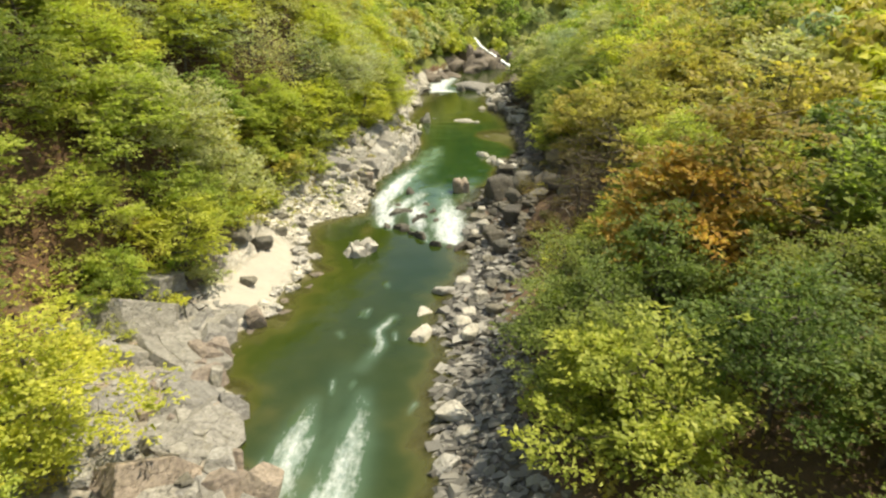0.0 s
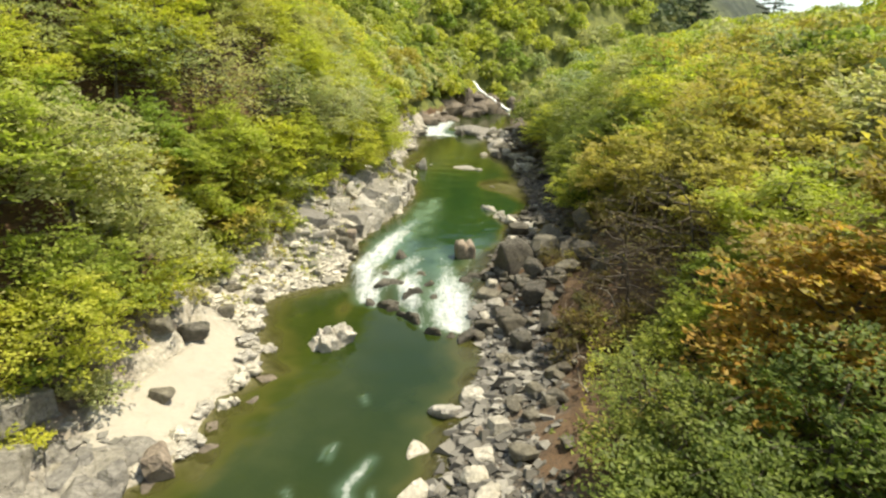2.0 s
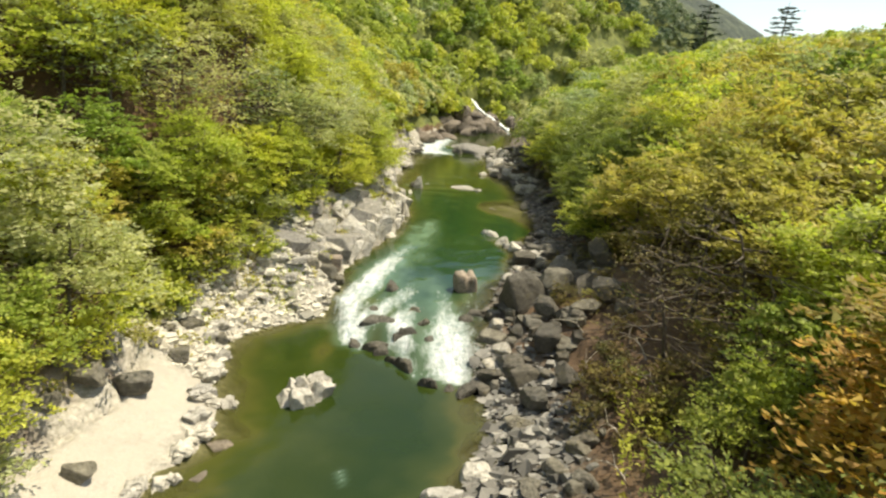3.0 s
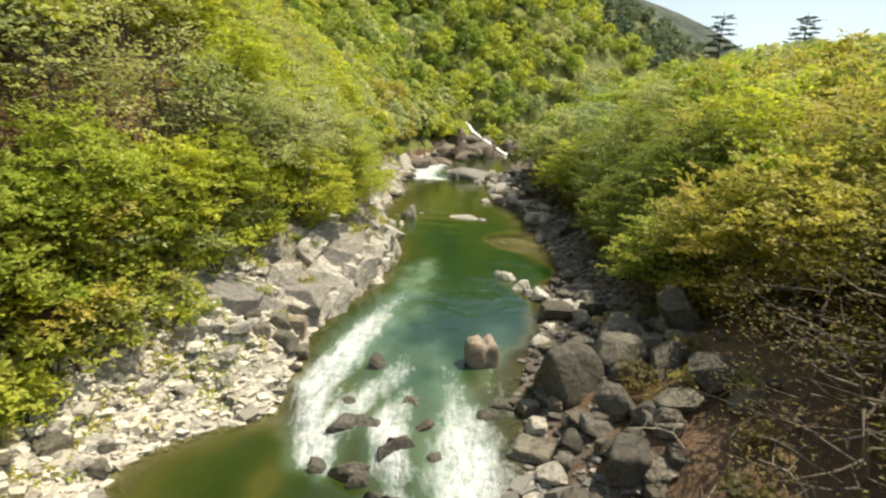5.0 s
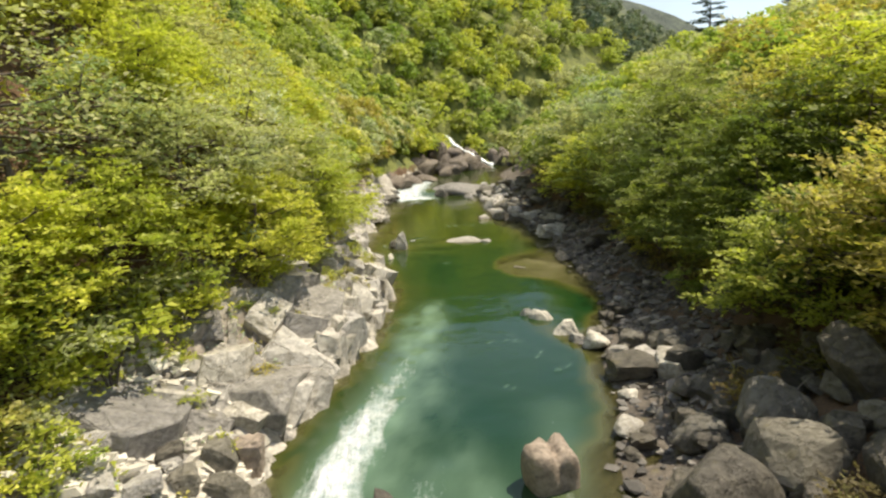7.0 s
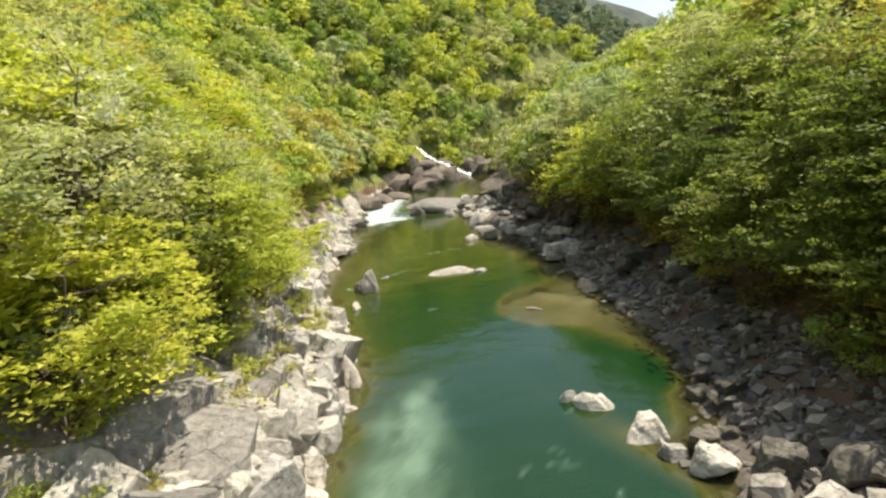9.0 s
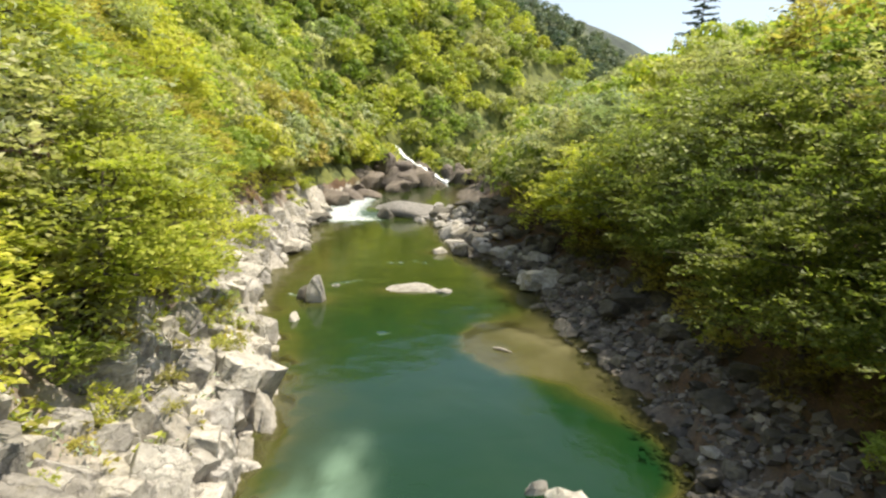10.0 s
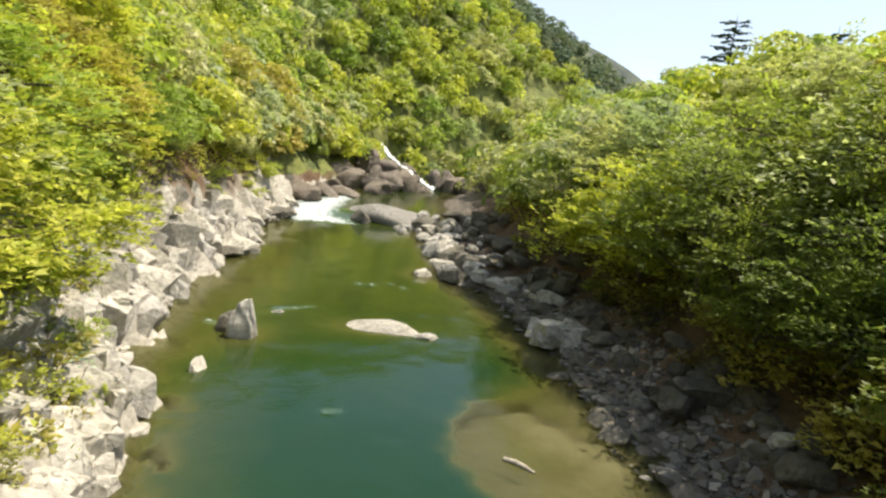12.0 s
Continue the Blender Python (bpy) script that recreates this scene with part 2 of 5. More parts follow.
PALE_ROCK = rock_material("pale_rock", (0.58, 0.55, 0.49), (0.46, 0.43, 0.38), (0.19, 0.175, 0.15))
# grey and dark stone tones, part of the right bank's tree shade mixed in
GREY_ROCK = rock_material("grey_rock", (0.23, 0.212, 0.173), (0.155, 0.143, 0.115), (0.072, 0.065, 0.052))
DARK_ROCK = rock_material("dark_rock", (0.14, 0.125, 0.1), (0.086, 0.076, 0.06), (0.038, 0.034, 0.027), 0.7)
WHITE_ROCK = rock_material("white_rock", (0.66, 0.63, 0.57), (0.55, 0.52, 0.46), (0.34, 0.31, 0.27))
SLAB_ROCK = rock_material("slab_rock", (0.36, 0.34, 0.31), (0.28, 0.265, 0.24), (0.15, 0.14, 0.125))
BROWN_ROCK = rock_material("brown_rock", (0.27, 0.225, 0.18), (0.19, 0.158, 0.125), (0.09, 0.075, 0.06))
TAN_ROCK = rock_material("tan_rock", (0.4, 0.33, 0.27), (0.29, 0.235, 0.19), (0.15, 0.12, 0.1))


def ground_material():
    m, n, l, p = material("valley_ground")
    attr = n.new("ShaderNodeAttribute")
    attr.attribute_name = "cover"
    sep = n.new("ShaderNodeSeparateColor")
    l.new(attr.outputs["Color"], sep.inputs[0])
    rock, height = rock_colour(n, l, (0.48, 0.445, 0.385), (0.37, 0.34, 0.29), (0.18, 0.165, 0.14))
    # gravel and slab grey, taken darker for the shade over the right bank
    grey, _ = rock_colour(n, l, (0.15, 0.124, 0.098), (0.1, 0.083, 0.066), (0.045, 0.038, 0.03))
    fine, leaf = tex(n, l, 1.4, 6), tex(n, l, 14, 4)
    soil = ramp(n, l, fine.outputs[0], [(0.3, (0.022, 0.015, 0.009)), (0.5, (0.064, 0.036, 0.016)), (0.7, (0.04, 0.034, 0.012))])
    soil = mix(n, l, 0.5, soil, ramp(n, l, leaf.outputs[0], [(0.35, (0.03, 0.02, 0.012)), (0.65, (0.24, 0.12, 0.05))]))
    sand = mix(n, l, ramp(n, l, tex(n, l, 22, 5).outputs[0], [(0.4, (0, 0, 0)), (0.7, (1, 1, 1))]), (0.41, 0.375, 0.32), (0.34, 0.3, 0.25))
    col = mix(n, l, sep.outputs[0], soil, rock)
    # far mountain's dark woods, with the bluish haze of distance put into the colour
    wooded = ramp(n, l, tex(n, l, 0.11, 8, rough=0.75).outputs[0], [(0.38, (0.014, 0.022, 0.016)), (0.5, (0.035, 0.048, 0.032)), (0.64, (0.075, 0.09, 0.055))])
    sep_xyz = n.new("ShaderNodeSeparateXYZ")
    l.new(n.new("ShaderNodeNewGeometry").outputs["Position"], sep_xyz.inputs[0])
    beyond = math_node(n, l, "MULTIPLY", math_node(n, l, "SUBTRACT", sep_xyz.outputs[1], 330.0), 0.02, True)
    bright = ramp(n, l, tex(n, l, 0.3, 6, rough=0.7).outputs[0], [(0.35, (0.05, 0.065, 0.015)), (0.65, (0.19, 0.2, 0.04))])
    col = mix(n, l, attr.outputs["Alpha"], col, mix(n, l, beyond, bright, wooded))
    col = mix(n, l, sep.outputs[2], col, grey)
    col = mix(n, l, sep.outputs[1], col, sand)
    l.new(col, p.inputs["Base Color"])
    p.inputs["Roughness"].default_value = 0.9
    l.new(bump(n, l, height, 0.6, 0.08), p.inputs["Normal"])
    return m


def water_material():
    m, n, l, p = material("river_water")
    info = n.new("ShaderNodeAttribute")
    info.attribute_name = "water"
    sep = n.new("ShaderNodeSeparateColor")
    l.new(info.outputs["Color"], sep.inputs[0])
    murk = tex(n, l, 0.12, 3)
    deep = ramp(n, l, murk.outputs[0], [(0.3, (0.003, 0.026, 0.008)), (0.7, (0.009, 0.032, 0.008))])
    dusk = ramp(n, l, murk.outputs[0], [(0.3, (0.011, 0.025, 0.004)), (0.7, (0.022, 0.034, 0.004))])
    deep = mix(n, l, sep.outputs[2], dusk, deep)
    mid = ramp(n, l, sep.outputs[0], [(0.2, (0.07, 0.068, 0.022)), (0.4, (0.05, 0.054, 0.013)), (0.6, (0.034, 0.046, 0.011))])
    col = mix(n, l, ramp(n, l, sep.outputs[0], [(0.4, (0, 0, 0)), (1.0, (1, 1, 1))]), mid, deep)
    col = mix(n, l, ramp(n, l, sep.outputs[1], [(0.0, (0, 0, 0)), (0.8, (0.5, 0.5, 0.5))]), col, (0.13, 0.21, 0.15))
    col = mix(n, l, info.outputs["Alpha"], col, (0.11, 0.175, 0.115))
    l.new(col, p.inputs["Base Color"])
    p.inputs["Roughness"].default_value, p.inputs["IOR"].default_value = 0.06, 1.33
    chop, ripple = tex(n, l, 1.3, 4), tex(n, l, 5, 3)
    wave = bump(n, l, ripple.outputs[0], 0.1, 0.05, bump(n, l, chop.outputs[0], 0.12, 0.12))
    l.new(wave, p.inputs["Normal"])
    # shallow water lets the bed through
    see = n.new("ShaderNodeBsdfTransparent")
    see.inputs[0].default_value = (0.68, 0.68, 0.53, 1)
    shallow = n.new("ShaderNodeMixShader")
    l.new(ramp(n, l, sep.outputs[0], [(0.0, (0.12, 0.12, 0.12)), (0.36, (1, 1, 1))]), shallow.inputs[0])
    l.new(see.outputs[0], shallow.inputs[1])
    l.new(p.outputs[0], shallow.inputs[2])
    # foam: broken by noise drawn out along the current
    froth = n.new("ShaderNodeBsdfPrincipled")
    froth.inputs["Roughness"].default_value = 0.6
    stretch = n.new("ShaderNodeMapping")
    stretch.inputs["Scale"].default_value, stretch.inputs["Rotation"].default_value = (1.7, 0.42, 1), (0, 0, -0.2)
    l.new(n.new("ShaderNodeNewGeometry").outputs["Position"], stretch.inputs[0])
    lace = tex(n, l, 1.35, 6, rough=0.6, coord=stretch.outputs[0])
    curl = tex(n, l, 2.6, 5, rough=0.65)
    veil_ = math_node(n, l, "ADD", math_node(n, l, "MULTIPLY", lace.outputs[0], 1.5), math_node(n, l, "MULTIPLY", curl.outputs[0], 0.75))
    amount = math_node(n, l, "SUBTRACT", math_node(n, l, "MULTIPLY", sep.outputs[1], 1.3), veil_)
    amount = math_node(n, l, "MULTIPLY", math_node(n, l, "ADD", amount, 0.52), 1.15, True)
    boil = tex(n, l, 1.5, 5, rough=0.7)
    l.new(ramp(n, l, boil.outputs[0], [(0.36, (0.3, 0.36, 0.35)), (0.52, (0.53, 0.56, 0.555)), (0.66, (0.6, 0.615, 0.61))]), froth.inputs["Base Color"])
    l.new(bump(n, l, math_node(n, l, "ADD", veil_, boil.outputs[0]), 0.7, 0.3), froth.inputs["Normal"])
    out = n.new("ShaderNodeMixShader")
    l.new(amount, out.inputs[0])
    l.new(shallow.outputs[0], out.inputs[1])
    l.new(froth.outputs[0], out.inputs[2])
    l.new(out.outputs[0], n["Material Output"].inputs[0])
    return m


def leaf_material(name, dark, light, tip, through=0.5):
    m, n, l, p = material(name)
    isle = n.new("ShaderNodeNewGeometry").outputs["Random Per Island"]
    tone = n.new("ShaderNodeAttribute")
    tone.attribute_name = "tone"
    tree = math_node(n, l, "FRACT", math_node(n, l, "ADD", n.new("ShaderNodeObjectInfo").outputs["Random"], tone.outputs["Fac"]))
    col = ramp(n, l, isle, [(0.0, dark), (0.6, light), (1.0, tip)])
    col = mix(n, l, 1.0, col, ramp(n, l, tree, [(0.0, (0.66, 0.8, 0.8)), (0.3, (0.94, 0.98, 0.95)), (0.6, (1.04, 1.0, 0.92)), (0.85, (1.08, 1.05, 0.84)), (1.0, (1.08, 1.1, 1.05))]), "MULTIPLY")
    patch = tex(n, l, 0.4, 3)
    col = mix(n, l, 1.0, col, ramp(n, l, patch.outputs[0], [(0.35, (0.78, 0.82, 0.85)), (0.65, (1.16, 1.12, 1.05))]), "MULTIPLY")
    l.new(col, p.inputs["Base Color"])
    p.inputs["Roughness"].default_value = 0.55
    p.inputs["Specular IOR Level"].default_value = 0.3
    glow = n.new("ShaderNodeBsdfTranslucent")
    l.new(mix(n, l, 1.0, col, (1.05, 1.17, 0.72), "MULTIPLY"), glow.inputs[0])
    both = n.new("ShaderNodeMixShader")
    both.inputs[0].default_value = through
    l.new(p.outputs[0], both.inputs[1])
    l.new(glow.outputs[0], both.inputs[2])
    l.new(both.outputs[0], n["Material Output"].inputs[0])
    return m


LEAVES = {
    "yellow": leaf_material("yellow_green_leaves", (0.325, 0.345, 0.062), (0.5, 0.51, 0.088), (0.63, 0.61, 0.15)),
    "green": leaf_material("fresh_green_leaves", (0.245, 0.29, 0.06), (0.385, 0.42, 0.085), (0.51, 0.53, 0.14)),
    "deep": leaf_material("deep_green_leaves", (0.118, 0.15, 0.04), (0.212, 0.25, 0.056), (0.33, 0.36, 0.09)),
    "pale": leaf_material("pale_grey_green_leaves", (0.31, 0.315, 0.15), (0.45, 0.45, 0.225), (0.59, 0.58, 0.36)),
    "olive": leaf_material("olive_leaves", (0.31, 0.265, 0.075), (0.45, 0.385, 0.1), (0.56, 0.48, 0.17)),
    "orange": leaf_material("orange_leaves", (0.36, 0.2, 0.05), (0.48, 0.3, 0.08), (0.5, 0.4, 0.12)),
    "brown": leaf_material("brown_budding_leaves", (0.12, 0.085, 0.042), (0.205, 0.155, 0.062), (0.3, 0.26, 0.095)),
    "blossom": leaf_material("white_blossom", (0.5, 0.5, 0.32), (0.66, 0.66, 0.5), (0.8, 0.8, 0.7)),
    # dark far woods; the blue of distant air is mixed into the leaf colour
    "distant": leaf_material("distant_dark_hazed_leaves", (0.1, 0.13, 0.095), (0.15, 0.185, 0.13), (0.21, 0.24, 0.165), 0.4),
    "needle": leaf_material("pine_needles", (0.012, 0.03, 0.012), (0.03, 0.06, 0.025), (0.05, 0.08, 0.03), 0.15),
}


def bark_material(name, dark, light):
    m, n, l, p = material(name)
    t = tex(n, l, 6, 5)
    l.new(ramp(n, l, t.outputs[0], [(0.3, dark), (0.7, light)]), p.inputs["Base Color"])
    p.inputs["Roughness"].default_value = 0.9
    l.new(bump(n, l, t.outputs[0], 0.5, 0.03), p.inputs["Normal"])
    return m


BARK = bark_material("bark", (0.04, 0.03, 0.024), (0.16, 0.13, 0.1))
DEADWOOD = bark_material("dead_wood", (0.2, 0.17, 0.13), (0.42, 0.37, 0.3))
GROUND, WATER = ground_material(), water_material()


# ---- mesh helpers ----
def mesh_of(name, verts, faces, mat, smooth_faces=False):
    me = bpy.data.meshes.new(name)
    me.from_pydata(verts.tolist() if hasattr(verts, "tolist") else verts, [], faces.tolist() if hasattr(faces, "tolist") else faces)
    me.materials.append(mat)
    if smooth_faces:
        me.polygons.foreach_set("use_smooth", [True] * len(me.polygons))
    me.update()
    return me


def sheet(name, X, Y, Z, mat, attribute=None, values=None):
    rows, cols = X.shape
    i = np.arange(rows * cols).reshape(rows, cols)
    quads = np.stack([i[:-1, :-1], i[:-1, 1:], i[1:, 1:], i[1:, :-1]], -1).reshape(-1, 4)
    me = mesh_of(name, np.stack([X, Y, Z], -1).reshape(-1, 3), quads, mat, True)
    if attribute:
        a = me.color_attributes.new(attribute, "FLOAT_COLOR", "POINT")
        a.data.foreach_set("color", values.reshape(-1))
    return new(name, me)


# ---- ground: one sheet from the river bed to the horizon ----
rows_y = np.concatenate([np.arange(-60, 8, 4), np.arange(8, 112, 0.26), np.arange(112, 172, 0.7), np.arange(172, 260, 2.5), np.arange(260, 460, 8), np.geomspace(470, 1500, 14)])
far = np.geomspace(9.6, 700, 34)
near = np.arange(9.4, -1.4, -0.24)
mid = np.linspace(0, 1, 16)[1:-1]
Yg = np.repeat(rows_y[:, None], len(far) * 2 + len(near) * 2 + len(mid), 1)
L, R = LEFT(rows_y)[:, None], RIGHT(rows_y)[:, None]
lo, hi = L + 1.4, R - 1.4
Xg = np.concatenate([L - far[::-1][None], L - near[None], lo + (hi - lo) * mid[None], R + near[::-1][None], R + far[None]], 1)
Zg = ground(Xg, Yg)
DL, DR = LEFT(Yg) - Xg, Xg - RIGHT(Yg)
patchy = fbm(Xg * 0.6, Yg * 0.6, 90)
wL, wR = LBANK(Yg), RBANK(Yg)
cover = np.ones(Xg.shape + (4,))
cover[..., 0] = np.where(DL > -2, smooth(wL + 1.8, wL - 1.2, DL + (patchy - 0.5) * 5), np.where(DR < 0.5, 0.8, 0.06))
cover[..., 0] *= 1 - 0.4 * smooth(66, 70, Yg) * smooth(1.6, 3.4, DL) * smooth(0.42, 0.55, patchy)
cover[..., 1] = np.where(DL > -1, smooth(0.7, 1.3, DL + (patchy - 0.5) * 2.5) * smooth(4.7, 3.9, DL + (patchy - 0.5) * 2) * smooth(33, 35.5, Yg + (patchy - 0.5) * 4) * smooth(51, 48.5, Yg), 0)
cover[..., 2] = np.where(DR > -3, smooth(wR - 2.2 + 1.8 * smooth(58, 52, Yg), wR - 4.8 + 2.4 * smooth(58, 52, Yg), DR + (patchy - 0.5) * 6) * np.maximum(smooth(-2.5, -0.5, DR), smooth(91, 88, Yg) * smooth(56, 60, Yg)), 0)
cover[..., 1] = np.maximum(cover[..., 1], np.maximum(0.66 * smooth(1.25, 1.0, sandbar(Xg, Yg)), 0.36 * smooth(5, 7, Xg) * smooth(89, 92, Yg) * smooth(105, 100, Yg)) * smooth(1.0, -1, DR))
# left slabs below y 36 are grey; y 65-80 is greyed for shade
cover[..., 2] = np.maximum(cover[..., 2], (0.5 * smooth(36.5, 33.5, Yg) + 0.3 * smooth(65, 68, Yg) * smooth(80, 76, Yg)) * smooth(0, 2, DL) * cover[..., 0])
cover[..., 0] *= np.where(DL > 0.5, smooth(166, 152, Yg), 1)
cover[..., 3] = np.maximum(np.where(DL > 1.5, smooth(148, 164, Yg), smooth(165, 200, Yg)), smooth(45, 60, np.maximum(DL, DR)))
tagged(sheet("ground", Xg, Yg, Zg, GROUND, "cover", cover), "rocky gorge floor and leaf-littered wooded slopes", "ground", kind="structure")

# ---- river ----
wy = np.concatenate([np.arange(-60, 10, 3), np.arange(10, 112, 0.3), np.arange(112, 215, 0.8)])
wu = np.linspace(0, 1, 90)
WX = (LEFT(wy) - 1.6)[:, None] + ((RIGHT(wy) + 1.6) - (LEFT(wy) - 1.6))[:, None] * wu[None]
WY = np.repeat(wy[:, None], 90, 1)
WZ = level(WX, WY)


def streak(points):
    """Foam along a bent line of (x, y, half width, strength)."""
    f = np.zeros(WX.shape)
    for (x0, y0, w0, s0), (x1, y1, w1, s1) in zip(points, points[1:]):
        vx, vy = x1 - x0, y1 - y0
        t = np.clip(((WX - x0) * vx + (WY - y0) * vy) / (vx * vx + vy * vy), 0, 1)
        d = np.hypot(WX - x0 - t * vx, WY - y0 - t * vy)
        f = np.maximum(f, (s0 + (s1 - s0) * t) * np.exp(-(d / (w0 + (w1 - w0) * t)) ** 2))
    return f


foam = np.zeros(WX.shape)
for line in (
        [(-3.3, 78.5, 0.8, 0.2), (-4.7, 74, 1.0, 0.66), (-5.8, 69.5, 1.25, 1.1), (-6.9, 65, 1.4, 1.25), (-7.7, 62, 1.4, 1.3), (-7.4, 59.6, 1.3, 1.25), (-6.7, 57.4, 1.2, 1.25)],
        [(-2.6, 66, 1.0, 0.4), (-3.6, 63, 1.4, 0.75), (-4.8, 61, 1.4, 0.85), (-6.0, 59, 1.3, 1.1)],
        [(-2.8, 61.5, 1.0, 0.55), (-3.5, 58.6, 1.2, 1.15), (-3.2, 56.6, 1.0, 1.2), (-2.6, 55.4, 0.7, 1.0)],
        [(-0.8, 64, 0.8, 0.45), (-0.1, 60.8, 1.3, 0.72), (0.4, 57.8, 1.9, 1.05), (0.4, 55.0, 2.2, 1.25), (0.6, 53.2, 1.7, 1.3)],
        [(2.8, 70, 1.2, 0.3), (1.9, 65, 1.2, 0.4), (2.2, 60, 1.0, 0.6)],
        [(-3.4, 37.8, 0.35, 0.6), (-4.4, 35.6, 0.45, 0.72), (-3.8, 33.8, 0.4, 0.75), (-4.8, 31, 0.7, 0.3)],
        [(-7.0, 27.5, 0.7, 0.3), (-7.2, 24, 1.1, 0.85), (-7.4, 20, 1.4, 1.0), (-7, 8, 1.4, 0.9)],
        [(-4.2, 28.5, 0.7, 0.3), (-4.0, 24, 1.1, 0.82), (-4.4, 20, 1.4, 1.0), (-5, 8, 1.4, 0.9)],
        [(-5.6, 31, 1.2, 0.1), (-5.4, 25, 2.0, 0.16), (-5.4, 10, 2.0, 0.2)],
        [(-2.4, 166, 1.8, 1.1), (-4.2, 158, 2.6, 1.3), (-5.5, 151, 3.2, 1.4), (-6.0, 146.5, 3.2, 1.4), (-2.6, 146.2, 1.8, 1.3)],
        [(-1.6, 146, 0.5, 0.8), (0.2, 145.2, 0.3, 0.8)],
        [(-7.4, 107.2, 0.2, 0.7), (-6.2, 106.6, 0.2, 0.6)], [(-4.6, 110.2, 0.25, 0.6), (-2.6, 111.2, 0.2, 0.6)],
        [(-0.4, 118.0, 0.16, 0.7), (0.6, 117.2, 0.18, 0.75), (1.6, 118.2, 0.16, 0.7)], [(2.4, 118.4, 0.15, 0.6), (3.8, 117.0, 0.15, 0.65)],
        [(7.0, 112.6, 0.16, 0.6), (8.6, 112.4, 0.16, 0.6)], [(-1.2, 98.5, 0.12, 0.5), (-0.6, 98.6, 0.14, 0.6)]):
    foam = np.maximum(foam, streak(line))
flecks = random.Random(7)
for k in range(12):
    x, y = flecks.uniform(-7, -1), flecks.uniform(26, 46)
    foam = np.maximum(foam, streak([(x, y, 0.16, 0.62), (x + flecks.uniform(-0.4, 0.4), y + flecks.uniform(0.5, 1.4), 0.2, 0.62)]))
for k in range(9):
    x, y = flecks.uniform(0.5, 5), flecks.uniform(71, 82)
    foam = np.maximum(foam, streak([(x, y, 0.07, 0.5), (x + flecks.uniform(-0.5, 0.5), y + flecks.uniform(0.2, 0.6), 0.08, 0.5)]))
drop = np.exp(-((WY - FALL_Y(WX) - 0.5) / 1.3) ** 2) * smooth(0.3, 0.62, fbm(WX * 0.75, WY * 0.3, 44)) * smooth(-9.5, -8, WX) * smooth(3, 1.5, WX)
foam = np.maximum(foam, 1.1 * drop)
foam *= 0.72 + 0.5 * fbm(WX * 0.8 + 3, WY * 0.45, 47)
foam *= np.where((WY > 44) & (WY < 72), smooth(-1.4, -0.3, WY - FALL_Y(WX) + (fbm(WX * 0.9, WY * 0.9, 46) - 0.5) * 3.0), 1)
rough = smooth(0.1, 0.8, foam)
WZ = WZ + rough * (fbm(WX * 0.9, WY * 0.7, 14) - 0.45) * 0.55 + (fbm(WX * 0.5, WY * 0.5, 15) - 0.5) * 0.06
BZ = ground(WX, WY)
water = np.ones(WX.shape + (4,))
water[..., 0] = np.clip((level(WX, WY) - BZ) / 2.2, 0, 1)
water[..., 1] = np.clip(foam, 0, 1.2)
milk = np.zeros(WX.shape)
for line in ([(-2.4, 86.5, 0.8, 0.5), (-3.2, 83.0, 1.3, 1.0), (-3.4, 79.0, 1.5, 1.0), (-3.8, 74, 1.7, 0.6), (-5.2, 66, 2.2, 0.55)], [(-1.8, 68, 0.9, 0.3), (-1.0, 62, 1.4, 0.42), (0.2, 56, 2.4, 0.5)],
             [(-5.0, 30, 1.6, 0.08), (-5.4, 12, 2.6, 0.32)]):
    milk = np.maximum(milk, streak(line))
water[..., 3] = np.clip(milk * (2.1 * fbm(WX * 1.1, WY * 0.6, 48) - 0.2), 0, 1)
water[..., 2] = smooth(53, 62, WY) * smooth(114, 98, WY)
tagged(sheet("river", WX, WY, WZ, WATER, "water", water), "clear green mountain river with white rapids", "river", kind="structure")


# ---- rocks ----
def ico(subdivisions):
    bm = bmesh.new()
    bmesh.ops.create_icosphere(bm, subdivisions=subdivisions, radius=1)
    v = np.array([w.co[:] for w in bm.verts])
    f = np.array([[w.index for w in g.verts] for g in bm.faces])
    bm.free()
    return v, f


ICO = {k: ico(k) for k in (1, 2, 3, 4, 5)}


def rock_shape(rng, subdivisions, planes=11, worn=16.0, boxy=0.0):
    """A boulder cut by planes, its edges worn, about 2 across in each direction."""
    v, f = ICO[subdivisions]
    n = rng.normal(size=(planes, 3))
    if boxy:
        axes = np.vstack([np.eye(3), -np.eye(3)]) + rng.normal(size=(6, 3)) * 0.18
        n = np.vstack([axes, n[: max(2, planes - 6)] * 1.0])
    n /= np.linalg.norm(n, axis=1)[:, None]
    d = rng.uniform(0.5, 0.92, len(n))
    if boxy:
        d[6:] = rng.uniform(0.95, 1.2, len(n) - 6)
    c = np.maximum(v @ n.T, 0) / d
    r = ((c ** worn).sum(1) + 0.72 ** worn) ** (-1 / worn)
    w = v * r[:, None]
    h = fbm(w[:, 0] * 2.5 + w[:, 2] * 1.7, w[:, 1] * 2.5 - w[:, 2] * 1.3, int(rng.integers(1000)))
    w = w * (1 + (h - 0.5) * 0.16)[:, None]
    w /= np.abs(w).max(0)[None]
    return w, f


